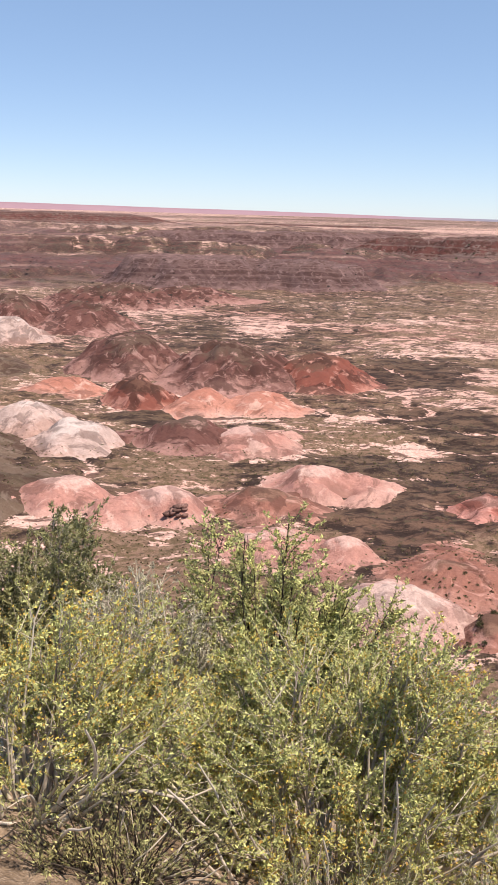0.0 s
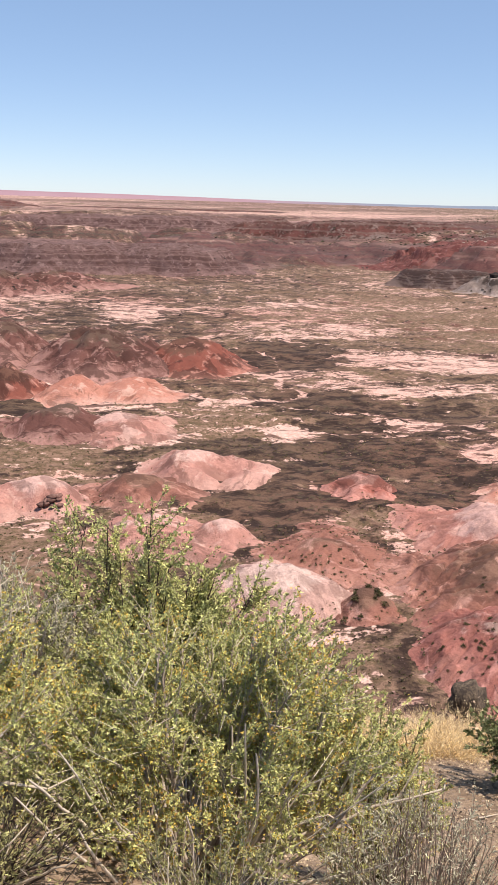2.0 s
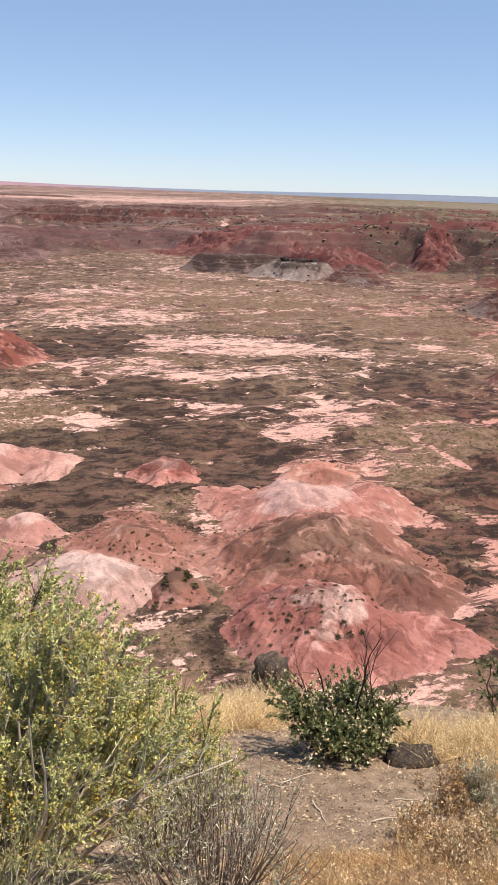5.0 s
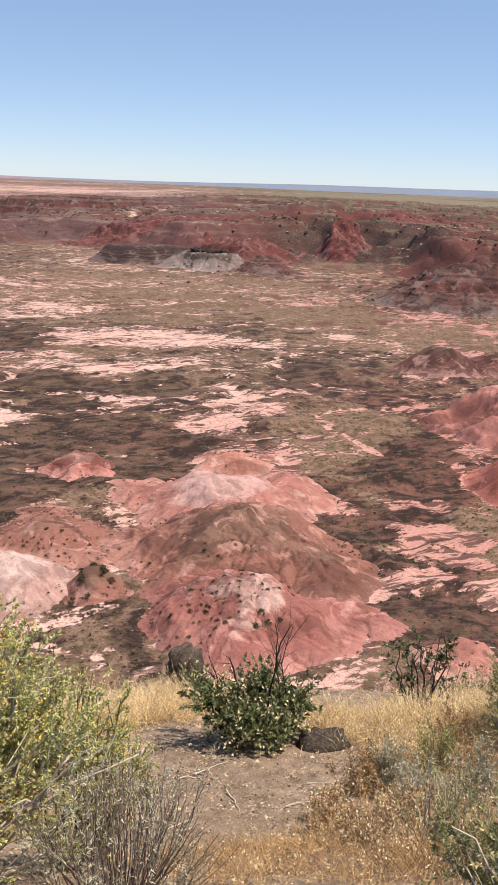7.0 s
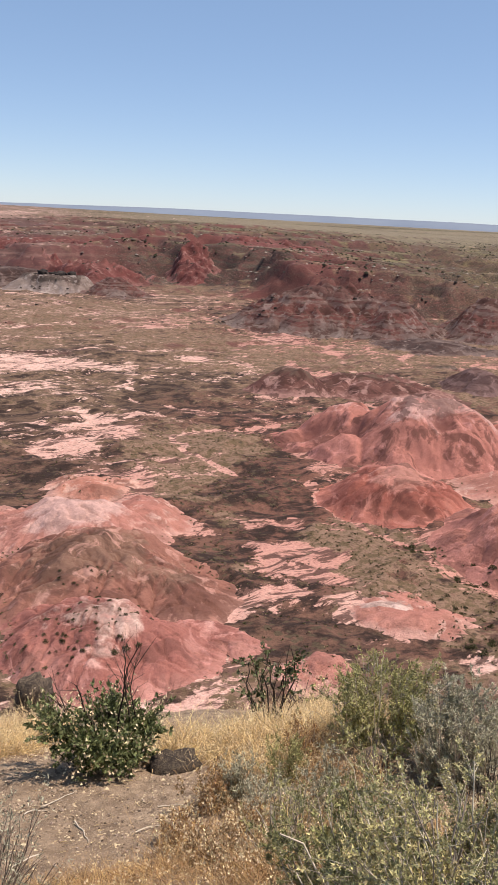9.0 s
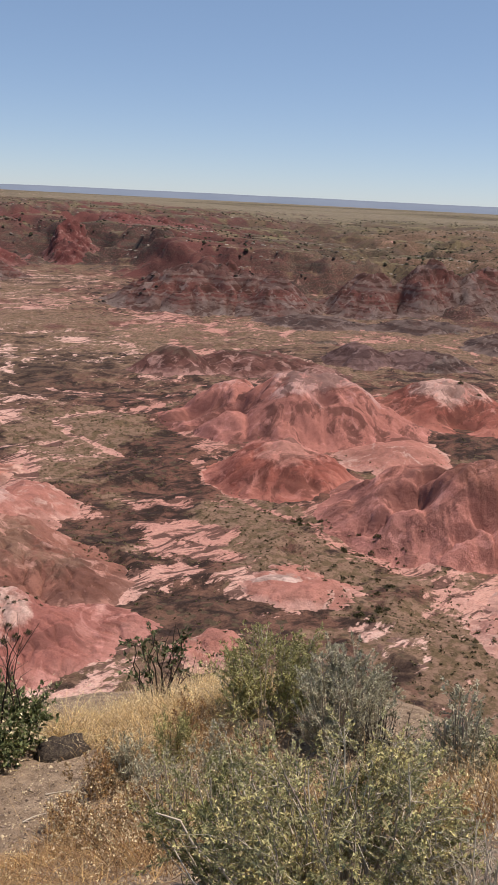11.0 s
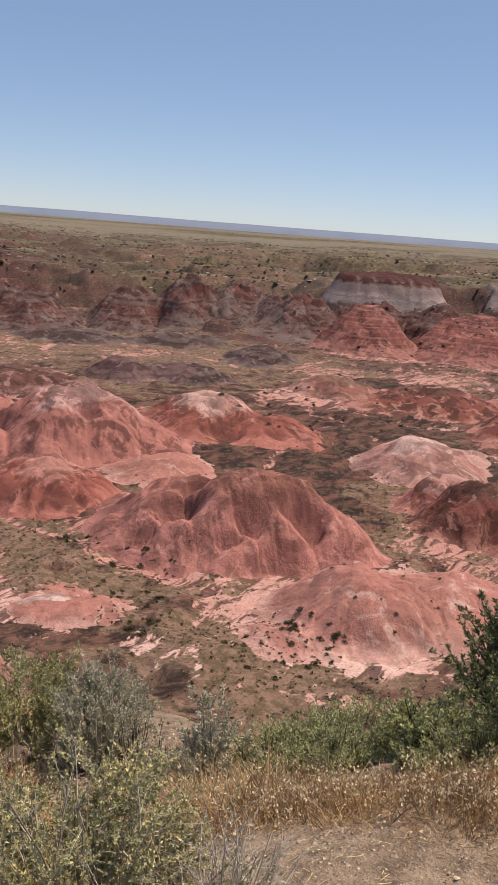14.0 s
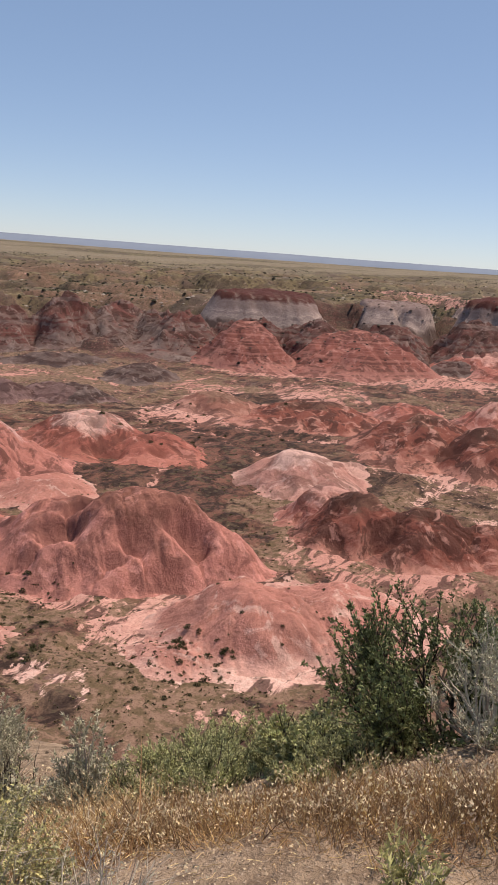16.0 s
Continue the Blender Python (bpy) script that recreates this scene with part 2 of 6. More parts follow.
    col = mix(n, l, ramp(n, l, bare, [(0.52, (0, 0, 0)), (0.60, (1, 1, 1))]), col, sandy)
    cell = n.new("ShaderNodeTexVoronoi")
    cell.inputs["Scale"].default_value = 0.42
    l.new(p, cell.inputs["Vector"])
    bushes = calc(n, l, "ADD", cell.outputs["Distance"], calc(n, l, "MULTIPLY", fine, 0.5))
    bushes = calc(n, l, "ADD", bushes, calc(n, l, "MULTIPLY", bare, 0.35))
    dots = ramp(n, l, bushes, [(0.46, (1, 1, 1)), (0.56, (0, 0, 0))])
    col = mix(n, l, dots, col, mix(n, l, patch, (0.055, 0.04, 0.028), (0.115, 0.083, 0.052)))
    # rock layers of the scarp
    sep = n.new("ShaderNodeSeparateXYZ")
    l.new(p, sep.inputs[0])
    layer = calc(n, l, "ADD", calc(n, l, "MULTIPLY", sep.outputs["Z"], 0.05), calc(n, l, "MULTIPLY", big, 0.5))
    strata = tex(n, l, 3.0, 4, 0.6)
    comb = n.new("ShaderNodeCombineXYZ")
    l.new(layer, comb.inputs["Z"])
    l.new(comb.outputs[0], strata.node.inputs["Vector"])
    rock = ramp(n, l, strata, [(0.30, (0.03, 0.024, 0.021)), (0.40, (0.105, 0.043, 0.037)), (0.48, (0.045, 0.035, 0.03)), (0.55, (0.13, 0.06, 0.05)), (0.61, (0.085, 0.07, 0.056)), (0.67, (0.38, 0.33, 0.30))])
    rock = mix(n, l, ramp(n, l, patch, [(0.45, (0, 0, 0)), (0.56, (0.5, 0.5, 0.5))]), rock, (0.075, 0.062, 0.045))
    rock = mix(n, l, ramp(n, l, mid, [(0.50, (0, 0, 0)), (0.56, (0.8, 0.8, 0.8))]), rock, (0.105, 0.045, 0.038))
    rock = mix(n, l, ramp(n, l, fine, [(0.40, (0.7, 0.7, 0.7)), (0.50, (0, 0, 0))]), rock, (0.028, 0.021, 0.018))
    rock = mix(n, l, ramp(n, l, fine, [(0.56, (0, 0, 0)), (0.64, (0.5, 0.5, 0.5))]), rock, (0.27, 0.19, 0.16))
    rock = mix(n, l, calc(n, l, "MULTIPLY", attr(n, "maroon"), 0.8), rock, mix(n, l, fine, (0.10, 0.032, 0.028), (0.20, 0.075, 0.066)))
    col = mix(n, l, attr(n, "scarp"), col, rock)
    grain = tex(n, l, 2.6, 4, 0.85, p)
    col = mix(n, l, 0.75, col, ramp(n, l, grain, [(0.36, (0.35, 0.33, 0.32)), (0.50, (0.95, 0.95, 0.95)), (0.66, (1.0, 1.0, 1.0))]), "MULTIPLY")
    shale = ramp(n, l, mid, [(0.40, (0.045, 0.029, 0.028)), (0.50, (0.125, 0.06, 0.055)), (0.58, (0.09, 0.068, 0.054)), (0.66, (0.34, 0.22, 0.19))])
    shale = mix(n, l, 0.55, shale, ramp(n, l, strata, [(0.38, (0.05, 0.036, 0.036)), (0.46, (0.15, 0.07, 0.066)), (0.52, (0.07, 0.05, 0.048)), (0.60, (0.22, 0.125, 0.11)), (0.66, (0.40, 0.31, 0.27))]))
    col = mix(n, l, attr(n, "purple"), col, shale)
    # near soil: pinkish grey gravel
    soil = mix(n, l, ramp(n, l, grit, [(0.35, (0, 0, 0)), (0.7, (1, 1, 1))]), (0.15, 0.105, 0.073), (0.46, 0.345, 0.24))
    speck = tex(n, l, 60.0, 3, 0.7, p)
    soil = mix(n, l, ramp(n, l, speck, [(0.58, (0, 0, 0)), (0.68, (1, 1, 1))]), soil, (0.50, 0.40, 0.31))
    soil = mix(n, l, ramp(n, l, tex(n, l, 1.2, 4, 0.6, p), [(0.45, (0, 0, 0)), (0.65, (0.7, 0.7, 0.7))]), soil, (0.26, 0.185, 0.125))
    col = mix(n, l, attr(n, "near"), col, soil)
    l.new(col, bsdf.inputs["Base Color"])
    near_bump = calc(n, l, "MULTIPLY", speck, attr(n, "near"))
    lump = calc(n, l, "MULTIPLY", tex(n, l, 14.0, 4, 0.7, p), attr(n, "near"))
    near_bump = calc(n, l, "MULTIPLY_ADD", lump, 1.6, near_bump)
    both = calc(n, l, "ADD", calc(n, l, "MULTIPLY", near_bump, 0.07), calc(n, l, "MULTIPLY", fine, 0.5))
    bump(n, l, bsdf, both, 0.6, 1.0)
    return m


def hill_material(name, low, middle, crest, dark_patch=0.35, layers=0):
    """Clay in washed-out layers: its colours at the foot, the side and the crest."""
    m, n, l, bsdf = material(name, 0.95)
    p = place_vec(n)
    shift = n.new("ShaderNodeVectorMath")
    l.new(p, shift.inputs[0])
    apart = n.new("ShaderNodeCombineXYZ")
    l.new(calc(n, l, "MULTIPLY", attr(n, "chance"), 300.0), apart.inputs["X"])
    l.new(apart.outputs[0], shift.inputs[1])
    p = shift.outputs[0]
    big, fine = tex(n, l, 0.05, 5, 0.6, p, 0.6), tex(n, l, 0.6, 6, 0.72, p)
    mid = tex(n, l, 0.17, 5, 0.65, p, 0.8)
    rise = calc(n, l, "MULTIPLY_ADD", calc(n, l, "SUBTRACT", big, 0.5), 1.7, attr(n, "rise"))
    rise = calc(n, l, "MULTIPLY_ADD", calc(n, l, "SUBTRACT", mid, 0.5), 0.7, rise)
    rise = calc(n, l, "MULTIPLY_ADD", calc(n, l, "SUBTRACT", fine, 0.5), 0.35, rise)
    if name == "red_capped_grey_clay":
        rise = calc(n, l, "MULTIPLY_ADD", calc(n, l, "SUBTRACT", mid, 0.5), 0.25, attr(n, "rise"))
        thin = tex(n, l, 1.0, 3, 0.7)
        comb = n.new("ShaderNodeCombineXYZ")
        l.new(calc(n, l, "MULTIPLY_ADD", rise, 22.0, big), comb.inputs["Z"])
        l.new(comb.outputs[0], thin.node.inputs["Vector"])
        side = mix(n, l, ramp(n, l, thin, [(0.42, (0, 0, 0)), (0.58, (0.8, 0.8, 0.8))]), middle, (0.22, 0.16, 0.15))
        col = mix(n, l, ramp(n, l, rise, [(0.40, (0, 0, 0)), (0.50, (1, 1, 1))]), low, side)
        col = mix(n, l, ramp(n, l, rise, [(0.62, (0, 0, 0)), (0.76, (0.75, 0.75, 0.75))]), col, (0.19, 0.135, 0.125))
        col = mix(n, l, ramp(n, l, rise, [(0.84, (0, 0, 0)), (0.90, (1, 1, 1))]), col, crest)
    else:
        col = ramp(n, l, rise, [(0.06, low), (0.30, middle), (0.62, middle), (0.80, crest)])
    # brown crust in patches with clear edges, pale washed streaks
    stain = tex(n, l, 0.075, 6, 0.66, p, 1.2)
    col = mix(n, l, ramp(n, l, stain, [(0.49, (0, 0, 0)), (0.545, (dark_patch,) * 3)]), col, (0.05, 0.023, 0.018))
    bleach = tuple(min(0.72, 1.35 * c + 0.05) for c in low)
    if name != "red_capped_grey_clay":
        col = mix(n, l, ramp(n, l, mid, [(0.55, (0, 0, 0)), (0.63, (0.55, 0.55, 0.55))]), col, bleach)
    col = mix(n, l, ramp(n, l, fine, [(0.40, (0.45, 0.45, 0.45)), (0.60, (0, 0, 0))]), col, mix(n, l, 0.55, col, (0.10, 0.05, 0.04)))
    if layers:
        sep = n.new("ShaderNodeSeparateXYZ")
        l.new(p, sep.inputs[0])
        h = calc(n, l, "MULTIPLY_ADD", sep.outputs["Z"], 0.04 * layers, calc(n, l, "MULTIPLY", big, 2.0))
        comb = n.new("ShaderNodeCombineXYZ")
        l.new(h, comb.inputs["Z"])
        lay = tex(n, l, 1.0, 3, 0.6, comb.outputs[0])
        col = mix(n, l, ramp(n, l, lay, [(0.50, (0, 0, 0)), (0.56, (0.7, 0.7, 0.7))]), col, mix(n, l, mid, tuple(0.5 * c for c in middle), tuple(1.5 * c for c in low)))
    grain = tex(n, l, 2.4, 5, 0.85, p)
    col = mix(n, l, 0.18, col, ramp(n, l, grain, [(0.36, (0.45, 0.4, 0.39)), (0.52, (1.0, 1.0, 1.0))]), "MULTIPLY")
    # gullies and hollows darkened with the side's own clay colour, as painted shade
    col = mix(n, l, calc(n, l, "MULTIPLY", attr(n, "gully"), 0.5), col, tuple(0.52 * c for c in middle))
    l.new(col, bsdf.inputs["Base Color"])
    crack = tex(n, l, 1.6, 5, 0.75, p)
    bump(n, l, bsdf, calc(n, l, "ADD", calc(n, l, "MULTIPLY", fine, 1.5), calc(n, l, "MULTIPLY", crack, 1.0)), 0.5, 1.0)
    return m


def plain(name, color, vary=0.25, scale=40.0, rough=0.8, translucent=0.0, drift=None):
    """One-colour stuff that varies from island to island and in grain."""
    m, n, l, bsdf = material(name, rough)
    geo = n.new("ShaderNodeNewGeometry")
    hsv = n.new("ShaderNodeHueSaturation")
    hsv.inputs["Color"].default_value = (*color, 1)
    r = geo.outputs["Random Per Island"]
    l.new(calc(n, l, "MULTIPLY_ADD", r, 2.4 * vary, 1 - 1.2 * vary), hsv.inputs["Value"])
    l.new(calc(n, l, "MULTIPLY_ADD", r, 0.05, 0.475), hsv.inputs["Hue"])
    col = hsv.outputs[0]
    if drift:
        clump = tex(n, l, 7.0, 3, 0.6, geo.outputs["Position"])
        col = mix(n, l, ramp(n, l, clump, [(0.40, (0, 0, 0)), (0.60, (1, 1, 1))]), col, mix(n, l, r, tuple(0.6 * c for c in drift), tuple(1.4 * c for c in drift)))
    g = tex(n, l, scale, 3, 0.6, geo.outputs["Position"])
    col = mix(n, l, ramp(n, l, g, [(0.35, (0, 0, 0)), (0.7, (0.35, 0.35, 0.35))]), col, tuple(0.55 * c for c in color))
    l.new(col, bsdf.inputs["Base Color"])
    if translucent:
        t = n.new("ShaderNodeBsdfTranslucent")
        l.new(col, t.inputs[0])
        ms = n.new("ShaderNodeMixShader")
        ms.inputs[0].default_value = translucent
        l.new(bsdf.outputs[0], ms.inputs[1])
        l.new(t.outputs[0], ms.inputs[2])
        l.new(ms.outputs[0], n["Material Output"].inputs["Surface"])
    return m


M_GROUND = ground_material()


# ---- meshes ----
def mesh_from(name, verts, faces, mat, shade=False):
    """A mesh from numpy arrays: verts (n, 3), faces (m, k) with one k."""
    verts, faces = np.asarray(verts, np.float32), np.asarray(faces, np.int32)
    me = bpy.data.meshes.new(name)
    k = faces.shape[1]
    me.vertices.add(len(verts))
    me.vertices.foreach_set("co", verts.ravel())
    me.loops.add(faces.size)
    me.loops.foreach_set("vertex_index", faces.ravel())
    me.polygons.add(len(faces))
    me.polygons.foreach_set("loop_start", np.arange(0, faces.size, k, dtype=np.int32))
    me.update(calc_edges=True)
    me.validate()
    if shade:
        me.polygons.foreach_set("use_smooth", np.ones(len(faces), bool))
    me.materials.append(mat)
    return me


def set_attr(me, name, values):
    a = me.attributes.new(name, "FLOAT", "POINT")
    a.data.foreach_set("value", np.asarray(values, np.float32).ravel())


def grid_faces(rows, cols, wrap=False):
    i, j = np.meshgrid(np.arange(rows - 1), np.arange(cols if wrap else cols - 1), indexing="ij")
    jn = (j + 1) % cols
    return np.stack([i * cols + j, i * cols + jn, (i + 1) * cols + jn, (i + 1) * cols + j], -1).reshape(-1, 4)


# soil regions on the valley floor: x, y, half lengths, turn in degrees, strength
BARE, SCRUB, REDDISH = [], [], []


def region(kind, x, y, a, b, turn=0, strength=0.5):
    kind.append((x, y, a, b, radians(turn), strength))


def field(kind, x, y):
    total = np.zeros_like(x)
    x, y = x + 16 * (fbm(x / 26, y / 26, 111, 5) - 0.5), y + 20 * (fbm(x / 26, y / 26, 113, 5) - 0.5)
    for cx, cy, a, b, turn, s in kind:
        u = (x - cx) * math.cos(turn) + (y - cy) * math.sin(turn)
        v = (y - cy) * math.cos(turn) - (x - cx) * math.sin(turn)
        total = total + s * np.exp(-0.6 * ((u / a) ** 2 + (v / b) ** 2) ** 2.2)
    return total

CRUST = []
region(BARE, -59, 634, 40, 38, 5, 0.33)
region(BARE, 5, 564, 21, 67, -1, 0.33)
region(BARE, 86, 473, 40, 43, -10, 0.33)
region(BARE, 86, 399, 22, 26, -12, 0.33)
region(BARE, 62, 353, 8, 9, -10, 0.33)
region(BARE, 6, 253, 13, 6, -1, 0.50)
region(BARE, 50, 258, 9, 5, -11, 0.50)
region(BARE, -43, 193, 8, 7, 13, 0.50)
region(CRUST, 65, 393, 22, 37, -9, 0.50)
region(CRUST, 40, 240, 27, 8, -9, 0.50)
region(CRUST, 38, 194, 17, 10, -11, 0.50)
region(CRUST, -1, 231, 7, 14, 0, 0.50)
region(CRUST, -33, 294, 12, 9, 6, 0.50)
region(CRUST, 66, 301, 17, 14, -12, 0.50)
region(SCRUB, 28, 277, 21, 19, -6, 0.50)
region(SCRUB, -15, 231, 20, 14, 4, 0.50)
region(SCRUB, -22, 170, 15, 15, 7, 0.50)
region(SCRUB, -97, 377, 7, 56, 14, 0.50)
region(BARE, 120, 474, 25, 28, -14, 0.33)
region(BARE, 137, 377, 40, 23, -20, 0.33)
region(BARE, 69, 349, 24, 18, -11, 0.33)
region(BARE, 124, 314, 29, 11, -22, 0.33)
region(BARE, 87, 272, 9, 8, -18, 0.50)
region(BARE, 51, 256, 8, 9, -11, 0.50)
region(BARE, 127, 241, 12, 11, -28, 0.50)
region(BARE, 97, 192, 12, 13, -27, 0.50)
region(BARE, 65, 176, 4, 13, -20, 0.50)
region(BARE, 45, 181, 2, 5, -14, 0.50)
region(BARE, 10, 559, 18, 43, -1, 0.33)
region(BARE, 111, 342, 4, 37, -18, 0.33)
region(BARE, 102, 231, 10, 10, -24, 0.80)
region(CRUST, 73, 291, 24, 18, -14, 0.50)
region(CRUST, 80, 406, 18, 33, -11, 0.50)
region(CRUST, 36, 221, 20, 10, -9, 0.50)
region(CRUST, 35, 181, 8, 12, -11, 0.50)
region(CRUST, 65, 196, 8, 11, -18, 0.50)
region(CRUST, 99, 278, 11, 24, -20, 0.50)
region(CRUST, 83, 215, 6, 16, -21, 0.50)
region(CRUST, 57, 157, 4, 7, -20, 0.50)
region(SCRUB, 35, 271, 15, 15, -7, 0.50)
region(SCRUB, 52, 183, 9, 11, -16, 0.50)
region(SCRUB, 230, 579, 86, 71, -22, 0.50)
region(SCRUB, 168, 436, 20, 31, -21, 0.50)
region(SCRUB, 50, 142, 6, 11, -19, 0.50)
region(BARE, 140, 378, 39, 18, -20, 0.33)
region(BARE, 267, 491, 27, 25, -29, 0.33)
region(BARE, 87, 323, 18, 13, -15, 0.33)
region(BARE, 87, 273, 8, 6, -18, 0.50)
region(BARE, 164, 210, 5, 16, -38, 0.50)
region(BARE, 157, 182, 7, 9, -41, 0.50)
region(BARE, 99, 182, 5, 22, -28, 0.50)
region(BARE, 97, 161, 4, 6, -31, 0.50)
region(BARE, 115, 157, 9, 6, -36, 0.50)
region(BARE, 111, 139, 10, 5, -39, 0.50)
region(BARE, 106, 127, 8, 4, -40, 0.50)
region(BARE, 96, 121, 8, 3, -38, 0.50)
region(BARE, 104, 109, 2, 8, -44, 0.50)
region(BARE, 77, 109, 3, 5, -35, 0.50)
region(BARE, 83, 123, 4, 6, -34, 0.50)
region(BARE, 220, 364, 10, 8, -31, 0.45)
region(BARE, 313, 408, 11, 17, -37, 0.45)
region(CRUST, 96, 151, 7, 12, -32, 0.55)
region(CRUST, 88, 109, 7, 8, -39, 0.55)
region(CRUST, 105, 175, 4, 11, -31, 0.55)
region(CRUST, 147, 187, 7, 15, -38, 0.55)
region(CRUST, 67, 244, 15, 22, -15, 0.55)
region(CRUST, 165, 291, 12, 27, -30, 0.55)
region(SCRUB, 144, 216, 11, 27, -34, 0.50)
region(SCRUB, 128, 141, 6, 15, -42, 0.50)
region(SCRUB, 245, 335, 47, 18, -36, 0.50)
region(SCRUB, 181, 531, 67, 86, -19, 0.50)
region(SCRUB, 78, 101, 7, 4, -37, 0.50)
region(SCRUB, 49, 141, 3, 14, -19, 0.50)
region(BARE, 116, 157, 9, 5, -36, 0.50)
region(BARE, 108, 139, 10, 10, -38, 0.50)
region(BARE, 109, 82, 6, 4, -53, 0.50)
region(BARE, 106, 76, 3, 3, -54, 0.50)
region(BARE, 156, 194, 9, 12, -39, 0.50)
region(BARE, 130, 74, 8, 9, -60, 0.50)
region(BARE, 307, 406, 11, 17, -37, 0.33)
region(BARE, 134, 144, 6, 6, -43, 0.50)
region(BARE, 105, 103, 8, 5, -46, 0.80)
region(BARE, 225, 367, 7, 9, -32, 0.52)
region(CRUST, 93, 146, 7, 9, -33, 0.55)
region(CRUST, 83, 108, 9, 6, -38, 0.55)
region(CRUST, 136, 183, 11, 26, -37, 0.55)
region(CRUST, 239, 151, 15, 14, -58, 0.55)
region(CRUST, 105, 79, 3, 3, -53, 0.55)
region(SCRUB, 128, 134, 14, 18, -44, 0.50)
region(SCRUB, 123, 110, 9, 10, -48, 0.50)
region(SCRUB, 112, 71, 14, 13, -58, 0.50)
region(SCRUB, 136, 214, 9, 28, -33, 0.50)
region(SCRUB, 332, 324, 122, 33, -46, 0.50)
region(BARE, 217, 163, 7, 11, -53, 0.50)
region(BARE, 131, 74, 4, 7, -61, 0.50)
region(BARE, 303, 77, 22, 16, -76, 0.33)
region(BARE, 320, 166, 17, 13, -63, 0.33)
region(BARE, 493, 205, 26, 20, -67, 0.33)
region(BARE, 526, 133, 39, 25, -76, 0.33)
region(BARE, 106, 80, 5, 6, -53, 0.50)
region(BARE, 110, 53, 8, 2, -64, 0.50)
region(BARE, 192, 69, 4, 11, -70, 0.50)
region(BARE, 187, 46, 15, 9, -76, 0.50)
region(BARE, 130, 50, 8, 6, -69, 0.80)
region(CRUST, 233, 136, 18, 23, -60, 0.50)
region(CRUST, 103, 75, 6, 5, -54, 0.50)
region(CRUST, 111, 51, 5, 1, -65, 0.50)
region(CRUST, 294, 133, 12, 15, -66, 0.50)
region(SCRUB, 209, 90, 10, 33, -67, 0.50)
region(SCRUB, 119, 68, 13, 18, -60, 0.50)
region(SCRUB, 180, 48, 12, 8, -75, 0.50)
region(SCRUB, 418, 179, 83, 10, -67, 0.50)
region(REDDISH, 298, 75, 26, 27, -76, 0.50)
region(REDDISH, 460, 217, 134, 72, -65, 0.50)
region(REDDISH, 192, 49, 21, 20, -76, 0.50)
region(REDDISH, 188, 183, 37, 91, -46, 0.50)
region(REDDISH, 89, 181, 15, 25, -26, 0.50)
region(REDDISH, 107, 103, 10, 8, -46, -0.50)
region(REDDISH, 197, 358, 49, 98, -29, -0.50)
region(REDDISH, 128, 58, 16, 11, -66, -0.70)
region(REDDISH, 107, 80, 6, 9, -53, -0.70)
region(BARE, 128, 55, 15, 8, -67, 0.45)
region(BARE, 294, 515, 42, 26, -30, 0.26)
region(BARE, 225, 761, 38, 35, -16, 0.26)
region(BARE, 105, 577, 35, 32, -10, 0.26)
region(BARE, 393, 842, 39, 39, -25, 0.26)
region(BARE, 317, 433, 25, 37, -36, 0.26)
region(BARE, 327, 344, 25, 13, -44, 0.26)
region(BARE, 370, 283, 31, 15, -53, 0.26)
region(CRUST, 249, 127, 14, 52, -63, 0.50)
region(CRUST, 186, 86, 9, 25, -65, 0.50)
region(CRUST, 207, 158, 19, 17, -53, 0.50)
region(CRUST, 274, 120, 17, 51, -66, 0.50)
region(CRUST, 366, 176, 24, 28, -64, 0.50)
region(REDDISH, 249, 127, 14, 52, -63, 0.40)
region(REDDISH, 186, 86, 9, 25, -65, 0.40)
region(SCRUB, 126, 203, 17, 50, -32, 0.55)
region(REDDISH, 239, 132, 62, 101, -61, 0.35)
region(BARE, 323, 190, 13, 19, -60, 0.55)
region(BARE, 512, 177, 26, 32, -71, 0.55)
region(BARE, 555, 136, 28, 39, -76, 0.55)
region(BARE, 294, 67, 17, 16, -77, 0.55)
region(BARE, 472, 221, 22, 17, -65, 0.55)
region(BARE, 394, 217, 19, 15, -61, 0.55)
region(BARE, 433, 165, 22, 35, -69, 0.55)
region(BARE, 1052, 322, 70, 160, -73, 0.60)
region(BARE, 1000, 250, 60, 90, -76, 0.50)


def thing(name, x, y, z, label, category, group="", kind=""):
    e = new(name)
    e.location = (x, y, z)
    return tagged(e, label, category, group, kind)


def part(name, me, parent, label="", kind=""):
    ob = new(name, me)
    ob.parent = parent
    return tagged(ob, label, kind=kind)


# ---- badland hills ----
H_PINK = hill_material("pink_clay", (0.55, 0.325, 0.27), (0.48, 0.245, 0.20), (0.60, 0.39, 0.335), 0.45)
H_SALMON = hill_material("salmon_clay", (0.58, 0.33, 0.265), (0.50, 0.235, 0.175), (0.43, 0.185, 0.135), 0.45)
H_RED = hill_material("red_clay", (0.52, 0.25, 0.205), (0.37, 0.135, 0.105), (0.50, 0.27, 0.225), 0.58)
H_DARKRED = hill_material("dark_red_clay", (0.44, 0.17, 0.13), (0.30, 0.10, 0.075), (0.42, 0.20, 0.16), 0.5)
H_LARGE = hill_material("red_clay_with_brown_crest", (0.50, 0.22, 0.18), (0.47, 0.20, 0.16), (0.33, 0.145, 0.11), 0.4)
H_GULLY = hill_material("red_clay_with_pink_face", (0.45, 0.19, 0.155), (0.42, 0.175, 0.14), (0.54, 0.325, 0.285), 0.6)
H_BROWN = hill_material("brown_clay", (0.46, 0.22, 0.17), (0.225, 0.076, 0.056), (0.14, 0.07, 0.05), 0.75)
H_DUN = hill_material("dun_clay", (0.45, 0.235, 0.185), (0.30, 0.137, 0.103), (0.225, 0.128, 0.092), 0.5)
